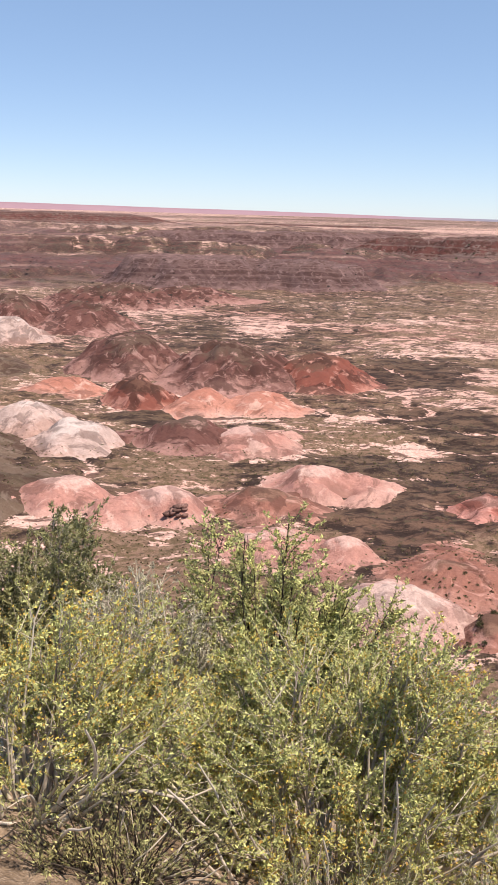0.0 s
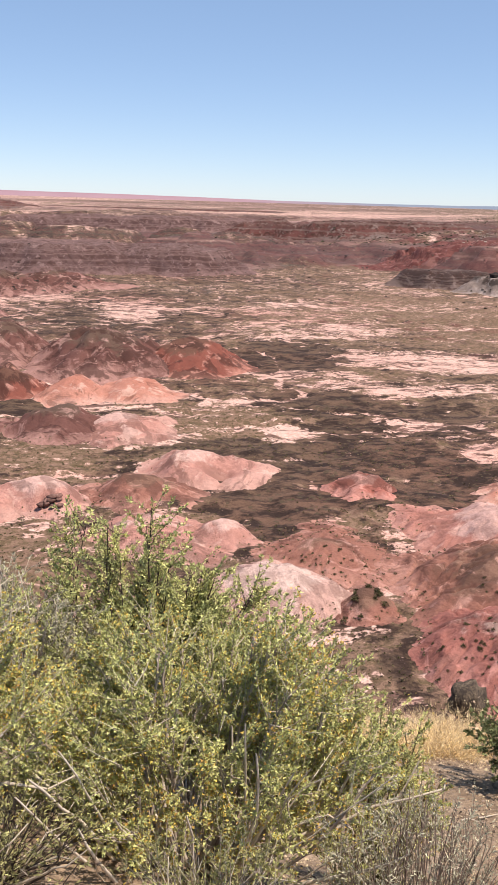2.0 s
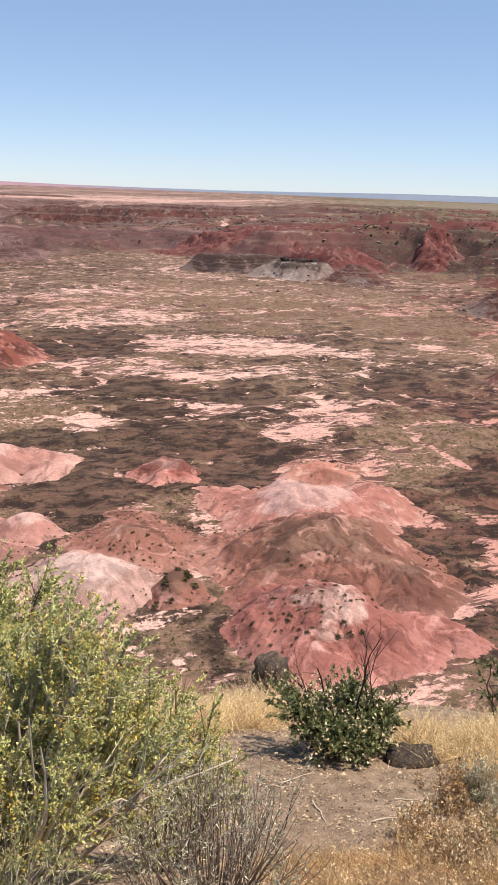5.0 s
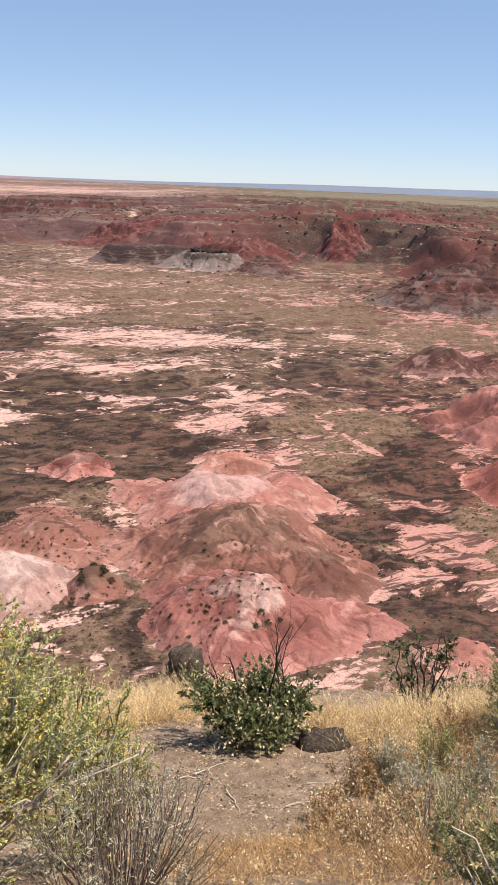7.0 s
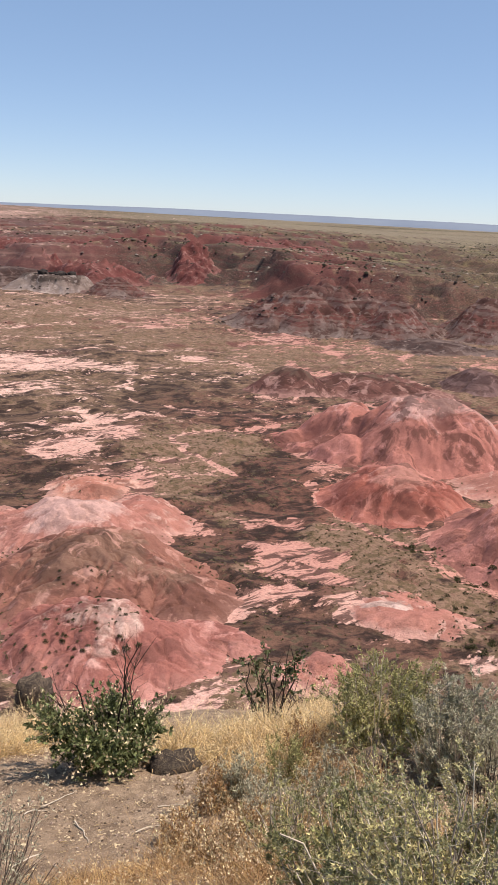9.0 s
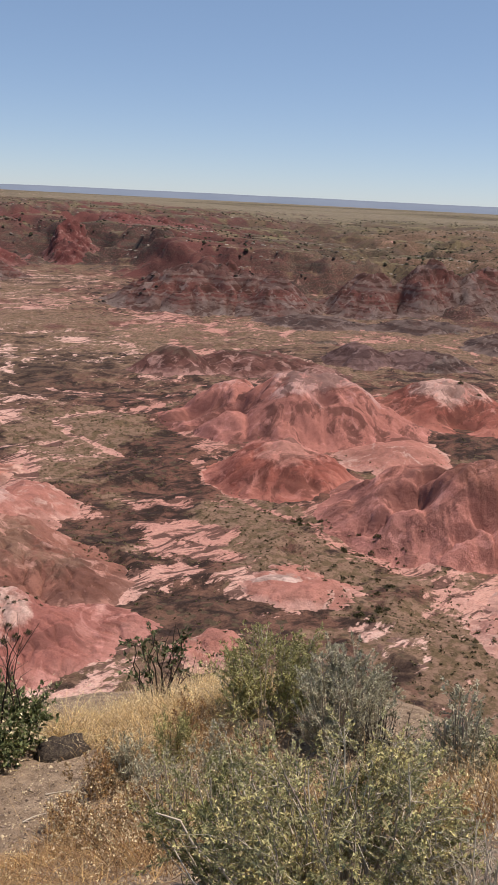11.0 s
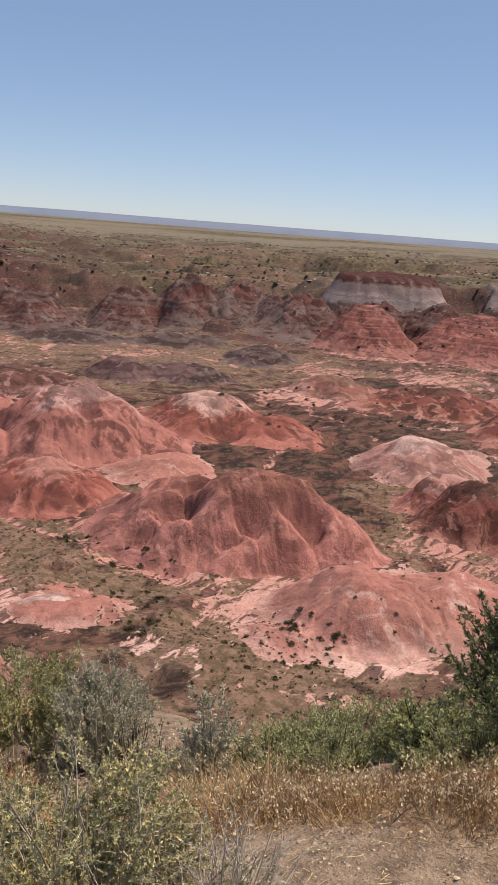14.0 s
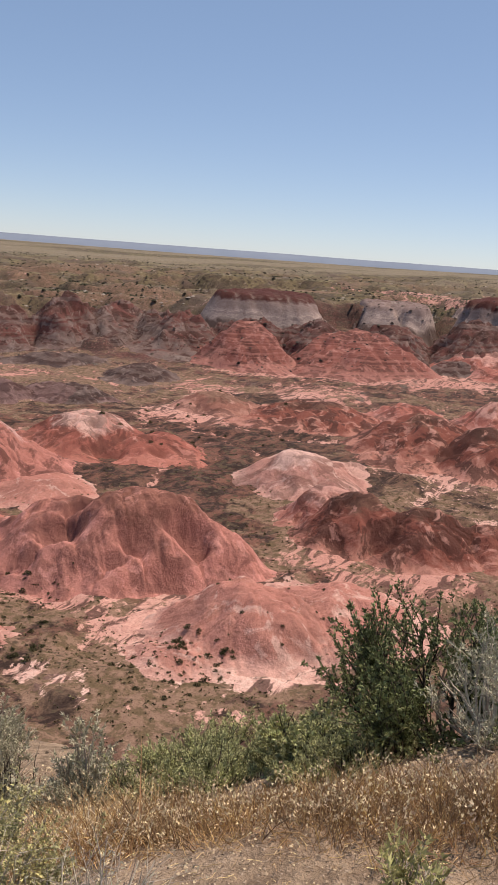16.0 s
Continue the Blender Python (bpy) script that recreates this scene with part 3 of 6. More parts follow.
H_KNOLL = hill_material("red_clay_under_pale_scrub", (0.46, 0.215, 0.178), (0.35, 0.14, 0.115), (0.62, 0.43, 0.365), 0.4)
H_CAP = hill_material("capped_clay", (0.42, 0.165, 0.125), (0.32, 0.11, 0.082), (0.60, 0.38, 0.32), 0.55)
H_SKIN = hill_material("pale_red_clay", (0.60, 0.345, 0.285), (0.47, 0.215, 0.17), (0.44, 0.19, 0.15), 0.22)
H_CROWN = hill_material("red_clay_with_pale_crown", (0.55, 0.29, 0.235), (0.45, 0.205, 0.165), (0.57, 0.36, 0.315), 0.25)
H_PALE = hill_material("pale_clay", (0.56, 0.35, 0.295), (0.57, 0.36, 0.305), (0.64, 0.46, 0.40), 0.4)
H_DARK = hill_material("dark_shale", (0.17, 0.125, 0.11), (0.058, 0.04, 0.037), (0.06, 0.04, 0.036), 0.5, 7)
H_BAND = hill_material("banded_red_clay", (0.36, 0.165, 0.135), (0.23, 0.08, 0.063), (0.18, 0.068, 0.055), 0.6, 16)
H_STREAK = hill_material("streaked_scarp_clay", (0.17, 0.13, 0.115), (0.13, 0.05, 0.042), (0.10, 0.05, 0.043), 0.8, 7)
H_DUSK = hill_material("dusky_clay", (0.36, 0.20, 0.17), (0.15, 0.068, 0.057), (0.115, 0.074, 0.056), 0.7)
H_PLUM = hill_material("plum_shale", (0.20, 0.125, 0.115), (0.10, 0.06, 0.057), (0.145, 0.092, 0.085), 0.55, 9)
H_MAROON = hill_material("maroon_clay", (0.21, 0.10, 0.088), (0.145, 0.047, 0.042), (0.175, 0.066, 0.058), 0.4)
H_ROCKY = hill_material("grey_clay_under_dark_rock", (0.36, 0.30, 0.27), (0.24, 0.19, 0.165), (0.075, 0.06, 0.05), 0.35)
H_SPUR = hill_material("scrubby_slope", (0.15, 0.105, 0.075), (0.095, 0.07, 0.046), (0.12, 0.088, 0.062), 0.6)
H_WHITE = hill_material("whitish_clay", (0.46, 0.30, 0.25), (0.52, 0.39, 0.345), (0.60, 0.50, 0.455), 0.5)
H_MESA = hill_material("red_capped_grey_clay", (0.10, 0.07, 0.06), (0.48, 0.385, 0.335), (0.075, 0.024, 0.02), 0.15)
HILLS = []


PLANS = []


def hill(label, mat, bumps, seed=0, lobes=0.6, flute=1.0, flat=1.0, scoops=(), spurs=3, detail=1.0, rough=1.0):
    """Plans a clay hill of rounded bumps (x, y, half lengths, height, turn in degrees) that run into one another.
    flat: over 1, a level top, straight-sided just under 2; spurs: low swells round each bump; scoops: hollows as x, y, radius, depth."""
    g = np.random.default_rng(seed + 700)
    low = []
    for x, y, a, b, h, turn in bumps if flat == 1 else ():
        for _ in range(spurs):
            th, q, s, t = g.uniform(0, 2 * math.pi), g.uniform(0.6, 1.0), g.uniform(0.35, 0.6), radians(turn)
            u, v = q * a * math.cos(th), q * b * math.sin(th)
            low.append((x + u * math.cos(t) - v * math.sin(t), y + u * math.sin(t) + v * math.cos(t), s * a, s * b, h * g.uniform(0.22, 0.42), turn + math.degrees(th)))
    bumps = bumps + low
    PLANS.append((label, mat, bumps, seed, lobes, flute, flat, scoops, detail, rough))
    for b in bumps:
        if b[4] > 4.5 and mat not in (H_DARK, H_PLUM, H_STREAK, H_MESA, H_SPUR, H_WHITE, H_MAROON, H_ROCKY):
            region(BARE, b[0], b[1], 1.15 * b[2], 1.15 * b[3], b[5], 0.2)


def domes(px, py, bumps, seed, lobes, flat):
    """Heights of the bumps, run together, and how near the foot is (1)."""
    s = 0.3 * min(min(b[2], b[3]) for b in bumps) + 3.0
    wx = 1.8 * lobes * s * (fbm(px / s / 1.6, py / s / 1.6, seed + 3, 3) - 0.5)
    wy = 1.8 * lobes * s * (fbm(px / s / 1.6 + 31, py / s / 1.6 + 17, seed + 4, 3) - 0.5)
    total, under, near = np.zeros(np.shape(px)), np.full(np.shape(px), -50.0), np.full(np.shape(px), 9.0)
    for x, y, a, b, h, turn in bumps:
        t = radians(turn)
        dx, dy = px + wx - x, py + wy - y
        u, v = (dx * math.cos(t) + dy * math.sin(t)) / a, (dy * math.cos(t) - dx * math.sin(t)) / b
        q = (u**4 + v**4) ** 0.25 if 1.8 < flat < 2 else np.sqrt(u * u + v * v + 0.25 * np.abs(u * v)) / 1.16
        dome = np.where(q < 1, (1 - np.clip(q, 0, 1) ** 1.9) ** 1.5, 0) - 0.35 * np.maximum(q - 1, 0)
        dome = np.minimum(dome * flat, 1 + 0.12 * (dome - 1 / flat)) if flat > 1 else dome
        total = total + np.maximum(h * dome, 0) ** 6
        under = np.maximum(under, np.minimum(h * dome, 0))
        near = np.minimum(near, q * 1.06)
    return total ** (1 / 6) + under, near


def build_hill(label, mat, bumps, seed, lobes, flute, flat, scoops, detail, rough):
    """Cuts the planned hill by the water that would run off it, and meshes it."""
    s = 0.3 * min(min(b[2], b[3]) for b in bumps) + 3.0
    high = max(b[4] for b in bumps)
    low = -61.0 if mat == H_MESA else min(float(land(b[0], b[1])) for b in bumps)
    lo = [min(b[i] - 1.25 * max(b[2], b[3]) for b in bumps) for i in (0, 1)]
    hi = [max(b[i] + 1.25 * max(b[2], b[3]) for b in bumps) for i in (0, 1)]
    wide = max(hi[0] - lo[0], hi[1] - lo[1])
    res = int(np.clip(300 * wide / math.hypot(*bumps[0][:2]), 84 if flat > 1 or mat == H_STREAK else 60, 130) * detail)
    gx, gy = np.linspace(lo[0], hi[0], res), np.linspace(lo[1], hi[1], res)
    px, py = np.meshgrid(gx, gy, indexing="ij")
    up, near = domes(px, py, bumps, seed, lobes, flat)
    rise = up / high
    body = np.clip(2 * rise, 0, 1)
    soft = 2.0 if mat in (H_STREAK, H_MESA) else 1.2 if mat == H_MAROON else 0.4 if mat in (H_PINK, H_PALE, H_SKIN, H_SALMON, H_KNOLL, H_CROWN) else 0.6 if mat in (H_CAP, H_DUN, H_SPUR, H_LARGE, H_GULLY) else 0.85
    rise = rise + (0.24 * (fbm(px / s, py / s, seed + 20, 4) - 0.5) + 0.13 * soft * (ridged(px / s / 1.5, py / s / 1.5, seed + 8, 4) - 0.45)) * body * (0.3 if flat > 1 else rough)
    # hollows where the crust has slumped, head walls darkened by clay and painted shade
    hollow_shade = np.zeros_like(rise)
    for sx, sy, sr, sd in scoops:
        sb = math.atan2(sx, sy)
        dx, dy = px - sx + 2.2 * (fbm(px / 4, py / 4, seed + 13) - 0.5), py - sy + 2.2 * (fbm(px / 4, py / 4, seed + 14) - 0.5)
        across, away = (dx * math.cos(sb) - dy * math.sin(sb)) / sr, (dx * math.sin(sb) + dy * math.cos(sb)) / (0.62 * sr)
        pit = np.exp(-((across**2 + away**2) ** 2.0))
        rise = rise - sd / high * pit
        hollow_shade = np.maximum(hollow_shade, pit * smooth(-0.75, 0.15, away))
    side = np.clip(6 * rise, 0, 1) * (near < 1.15)
    cut = 0
    for turn in range(2):
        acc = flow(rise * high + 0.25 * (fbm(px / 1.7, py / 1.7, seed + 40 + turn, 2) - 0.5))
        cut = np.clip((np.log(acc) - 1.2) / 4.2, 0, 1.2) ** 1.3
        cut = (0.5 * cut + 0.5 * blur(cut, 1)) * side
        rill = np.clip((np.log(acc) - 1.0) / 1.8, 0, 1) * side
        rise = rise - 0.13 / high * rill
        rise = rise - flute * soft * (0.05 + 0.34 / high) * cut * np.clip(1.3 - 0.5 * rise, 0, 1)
    base = np.minimum(land(px, py), low + 2) if flat > 1 else land(px, py)
    rag = 0.5 * (fbm(px / 3, py / 3, seed + 30, 3) - 0.5)
    z = base + high * rise - 0.25 + rag - np.maximum(near - 1.1, 0) * 8
    shown = (z - land(px, py)) > -1.0
    faces = grid_faces(res, res)
    faces = faces[shown.ravel()[faces].any(1)]
    used, back = np.unique(faces, return_inverse=True)
    faces = back.reshape(-1, 4)[:, ::-1]
    x, y = bumps[0][:2]
    z0 = float(land(x, y))
    verts = np.stack([px - x, py - y, z - z0], -1).reshape(-1, 3)[used]
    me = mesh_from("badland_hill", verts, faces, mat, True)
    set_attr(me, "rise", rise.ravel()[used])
    set_attr(me, "gully", np.maximum(np.maximum(cut, (0.35 + 0.35 * soft) * rill) * (0.45 if rough < 1 else 1), 1.8 * hollow_shade).ravel()[used])
    set_attr(me, "chance", np.full(len(used), (seed * 0.377) % 1.0))
    ob = new("badland_hill", me)
    ob.location = (x, y, z0)
    HILLS.append((lo, hi, (z - low + 400, gx[0], gy[0], gx[1] - gx[0], gy[1] - gy[0]), low - 400))
    return tagged(ob, label, "hill", "badland hills")


def surface(x, y):
    """The ground's height with the hills on it."""
    x, y = np.asarray(x, float), np.asarray(y, float)
    z = land(x, y)
    for lo, hi, grid, offset in HILLS:
        inside = (x > lo[0]) & (x < hi[0]) & (y > lo[1]) & (y < hi[1])
        if np.any(inside):
            z = np.where(inside, np.maximum(z, sample(*grid, x, y) + offset), z)
    return z


def drain():
    """Dry washes where water gathers on the valley floor, round the hills."""
    gx, gy = np.arange(-170, 470, 1.3), np.arange(30, 580, 1.3)
    px, py = np.meshgrid(gx, gy, indexing="ij")
    z = land(px, py) - 0.012 * px - 0.006 * py + 1.2 * (fbm(px / 13, py / 13, 81, 4) - 0.5)
    for _, _, bumps, seed, lobes, _, flat, _, _, _ in PLANS:
        if math.hypot(*bumps[0][:2]) < 650:
            z = z + np.maximum(domes(px, py, bumps, seed, lobes, flat)[0], 0)
    acc = flow(z)
    wash = np.clip((np.log(acc) - 4.6) / 4.5, 0, 1)
    WASHES.extend([blur(wash, 1), gx[0], gy[0], 1.3, 1.3])


# the hills, far ones first
hill("long low dark purple mesa", H_PLUM, [(-330, 1420, 190, 60, 6.4, 8), (20, 1480, 240, 60, 20.7, 0)], seed=92, flat=2.4)
hill("long low dark red mesa", H_STREAK, [(330, 1330, 190, 60, 20.2, -14), (560, 1260, 150, 60, 5.8, -24)], seed=93, flat=2.4)
hill("far red tableland", H_STREAK, [(-600, 2300, 420, 120, 24.7, 14), (100, 2500, 420, 120, 9.2, 0)], seed=94, flat=2.2)
hill("olive scrubby spur below the rim", H_SPUR, [(-108, 240, 42, 66, 13.0, 21), (-152, 335, 50, 78, 17.0, 21)], seed=5)
hill("low dark red ridge", H_DUSK, [(-97, 664, 57, 38, 16.0, 8), (-49, 703, 46, 29, 12.0, 4)], seed=13)
hill("dark mesa remnant", H_DARK, [(272, 766, 49, 32, 13.5, -20)], seed=46, flat=2.2)
hill("dark mesa remnant with a rocky cap", H_ROCKY, [(301, 706, 35, 29, 12.4, -23)], seed=47, flat=2.2)
hill("dark purple mesa", H_PLUM, [(-63, 877, 76, 60, 24.5, 4), (48, 888, 71, 58, 21.1, -3)], seed=48, flat=2.2)
hill("dark purple mesa", H_PLUM, [(67, 956, 51, 43, 8.0, -4)], seed=49, flat=2.2)
hill("red scarp bluff", H_MAROON, [(325, 967, 76, 54, 3.3, -19)], seed=50, flat=2.2)
hill("dark red foothill of the scarp", H_MAROON, [(471, 775, 22, 37, 16.2, -31)], seed=51)
hill("low streaked foothill of the scarp", H_STREAK, [(338, 672, 23, 30, 12.8, -27)], seed=52)
hill("red streaked foothill of the scarp", H_MAROON, [(602, 846, 71, 62, 2.5, -35)], seed=53)
hill("dark red foothill of the scarp", H_MAROON, [(367, 779, 48, 55, 8.5, -25)], seed=54)
hill("red scarp bluff", H_MAROON, [(393, 956, 90, 60, 2.5, -22)], seed=55, flat=2.2)
hill("smooth pink clay mound with a darker gully", H_PINK, [(17, 222, 13, 14, 5.4, -4), (27, 220, 10, 11, 3, -7)], seed=1, scoops=[(22, 215, 4, 2.5)])
hill("pale pink eroded clay bank", H_PINK, [(-18, 199, 11, 12, 5.5, 5), (-27, 195, 9, 9, 3.4, 8)], seed=2)
hill("pale pink eroded clay bank below a ledge", H_PINK, [(-42, 202, 12, 11, 6.2, 12)], seed=3)
hill("whitish pink clay slope on a scrubby spur", H_WHITE, [(-69, 280, 15, 20, 6.2, 14), (-50, 255, 12, 15, 7.3, 11)], seed=4)
hill("whitish clay knob", H_WHITE, [(-125, 466, 20, 21, 11.3, 15)], seed=6)
hill("salmon clay mound with two crests", H_SALMON, [(-15, 311, 14, 15, 6.9, 3), (5, 312, 16, 15, 5.5, -1)], seed=7)
hill("brown and pink clay mound", H_DUSK, [(-18, 265, 16, 17, 6.7, 4)], seed=8)
hill("pale pink flank of a brown mound", H_PINK, [(1, 261, 14, 13, 5.5, 0)], seed=58)
hill("broad red and brown banded hill", H_DUSK, [(-8, 374, 30, 40, 15, 1), (-52, 392, 26, 31, 15.4, 8)], seed=9)
hill("red fluted clay hill", H_BROWN, [(28, 371, 23, 28, 10.8, -4)], seed=10)
hill("brown rounded clay hill", H_DUSK, [(-139, 538, 29, 35, 17.1, 14), (-95, 530, 29, 35, 13, 10)], seed=11)
hill("dark red rounded hill", H_DUSK, [(-91, 670, 41, 38, 14.4, 8)], seed=12)
hill("low salmon clay mound", H_SALMON, [(-70, 338, 15, 14, 4.9, 12)], seed=14)
hill("low brown clay mound", H_BROWN, [(-39, 318, 13, 16, 8.8, 7)], seed=15)
hill("pink and red clay mound", H_PINK, [(6, 175, 14, 13, 3.6, -2), (19, 173, 7, 7, 4.5, -6)], seed=16)
hill("brown clay swell with pink streaks", H_DUN, [(2, 203, 10, 11, 4.6, -1)], seed=20)
hill("whitish pink clay slope", H_PALE, [(25, 143, 14, 12, 5.4, -10)], seed=17)
hill("brownish pink hill dotted with dark shrubs", H_DUN, [(39, 160, 14, 16, 2.4, -14), (40, 136, 5, 6, 4.1, -16)], seed=18)
hill("small red clay mound", H_RED, [(55, 204, 9, 9, 4.2, -15)], seed=19)
hill("low brown swell with a pink edge", H_DUN, [(4, 204, 16, 11, 2.7, -1)], seed=59)
hill("red clay knoll under pale ground dotted with shrubs", H_KNOLL, [(58, 117, 16, 16, 6.8, -26), (70, 112, 10, 11, 2.4, -32)], seed=21, spurs=2, detail=1.5)
hill("brown clay saddle dotted with dark shrubs", H_DUN, [(68, 141, 20, 23, 8.2, -26), (77, 126, 11, 12, 4.4, -32)], seed=22, spurs=2, detail=1.5)
hill("pale pink clay knob", H_CROWN, [(76, 166, 19, 20, 6.6, -25)], seed=23, spurs=2, detail=1.4)
hill("salmon low clay dome", H_SALMON, [(91, 192, 10, 10, 2.8, -25)], seed=24)
hill("low pink clay apron", H_SKIN, [(93, 167, 10, 11, 5.5, -29)], seed=60)
hill("red and pink gullied clay hill", H_GULLY, [(190, 187, 21, 27, 16.4, -45), (199, 179, 20, 24, 16.8, -48), (184, 207, 16, 20, 10.7, -42), (207, 169, 15, 19, 6.6, -51)], seed=25, flute=0.5, spurs=1, detail=1.7, rough=0.55, scoops=[(172, 208, 7, 3.5), (175, 195, 6, 3), (168, 179, 4, 1.8), (189, 173, 3, 1.5)])
hill("dark red clay mound", H_DARKRED, [(153, 153, 17, 19, 9.2, -45)], seed=26, flute=0.5, spurs=1, detail=1.5, rough=0.6)
hill("pink clay saddle between red hills", H_SKIN, [(190, 148, 16, 19, 3.9, -52)], seed=61)
hill("large red clay hill cut by gullies", H_LARGE, [(153, 113, 19, 20, 12.6, -53), (158, 101, 19, 18, 17.4, -57), (162, 93, 15, 15, 15.4, -60), (167, 84, 12, 13, 9.4, -63)], seed=27, flute=0.5, spurs=1, detail=1.8, rough=0.5, scoops=[(146, 109, 5, 3.6), (153, 109, 3.8, 2.8), (151, 94, 4.2, 3.0), (160, 87, 5, 3.8), (146, 95, 2.4, 1.2), (151, 85, 3.4, 1.4), (139, 112, 3.4, 1.4)])
hill("pink-capped red clay hill", H_CAP, [(252, 177, 23, 29, 10.7, -55), (253, 154, 18, 19, 5.5, -59)], seed=28, scoops=[(235, 158, 5, 1.8), (244, 145, 4, 1.4)])
hill("broad pale pink clay dome", H_SKIN, [(141, 64, 18, 17, 8.7, -66), (156, 52, 20, 19, 6, -72)], seed=29, spurs=1, detail=1.5, flute=0.7, rough=0.4)
hill("pink clay dome", H_PINK, [(251, 99, 19, 22, 9.3, -69)], seed=30, scoops=[(240, 87, 3.5, 1.5), (233, 108, 3.5, 1.5)])
hill("red clay shoulder", H_RED, [(220, 78, 14, 15, 8.3, -70)], seed=62)
hill("red and brown gullied hill", H_BROWN, [(208, 67, 14, 17, 12.2, -72), (211, 51, 17, 19, 9.9, -76), (217, 36, 14, 15, 7, -81)], seed=31, scoops=[(198, 56, 4, 2.5)])
hill("red hill with a brown crest", H_BROWN, [(358, 139, 28, 33, 7.6, -69)], seed=32)
hill("small brown hill", H_DUN, [(349, 181, 18, 19, 8, -63)], seed=33)
hill("dark brown gullied hill", H_BROWN, [(326, 83, 26, 31, 12.6, -76), (315, 57, 20, 24, 14.2, -80)], seed=34)
hill("red clay hill behind a brown one", H_RED, [(388, 106, 20, 22, 6.3, -75), (407, 71, 20, 22, 10.6, -80)], seed=63)
hill("red banded pyramid hill", H_BAND, [(513, 248, 33, 36, 24.7, -64)], seed=35)
hill("red banded pyramid hill", H_BAND, [(558, 192, 51, 48, 24.8, -71)], seed=36)
hill("red clay hill below the scarp", H_RED, [(623, 121, 39, 36, 15.4, -79)], seed=37)
hill("dark grey shale mound", H_DARK, [(406, 255, 19, 21, 6, -58)], seed=38)
hill("dark grey shale mound", H_DARK, [(328, 238, 15, 17, 6, -54)], seed=39)
hill("purplish grey shale mound", H_PLUM, [(302, 259, 16, 17, 7.8, -49)], seed=40)
hill("low dark red swell", H_DUSK, [(217, 280, 16, 17, 9.1, -38), (252, 271, 29, 23, 7, -43)], seed=41)
hill("low dark shale swell", H_DARK, [(377, 360, 34, 23, 3.9, -46), (409, 317, 23, 19, 6.1, -52)], seed=42)
hill("low purple swell", H_PLUM, [(321, 244, 21, 17, 6, -53)], seed=64)
hill("low red mound near the rim", H_SKIN, [(81, 94, 6, 6, 2, -41)], seed=65)
hill("low pink clay pan mound", H_SKIN, [(108, 101, 11, 9, 2, -47)], seed=66)
hill("red-capped mesa of grey banded clay", H_MESA, [(658, 305, 61, 75, 34.1, -65)], seed=91, lobes=0.3, flat=1.9)
hill("red and grey banded bluff", H_MESA, [(713, 215, 38, 75, 32.4, -73), (742, 138, 44, 80, 40.6, -79)], seed=95, lobes=0.8, flat=1.9)
hill("dark maroon face of the scarp", H_STREAK, [(455, 391, 25, 45, 20.1, -49), (486, 369, 21, 45, 20.1, -53), (531, 357, 22, 50, 7.6, -56), (401, 432, 31, 45, 19.4, -43)], seed=97, lobes=0.7)
hill("dark talus below a mesa", H_STREAK, [(539, 306, 34, 55, 14.2, -60), (570, 268, 36, 55, 20.9, -65), (577, 226, 32, 55, 26.1, -69)], seed=90, lobes=0.6)
hill("dark talus below a bluff", H_STREAK, [(637, 192, 36, 60, 21.9, -73), (656, 137, 38, 60, 29.1, -78)], seed=96, lobes=0.6)
hill("streaked scarp spur", H_STREAK, [(377, 467, 55, 60, 23.1, -39), (394, 412, 28, 40, 19.3, -44)], seed=43, lobes=0.6)
hill("whitish crest of a pink clay pan", H_PALE, [(108, 104, 7, 6, 2, -46)], seed=67)

drain()
for plan in PLANS:
    build_hill(*plan)


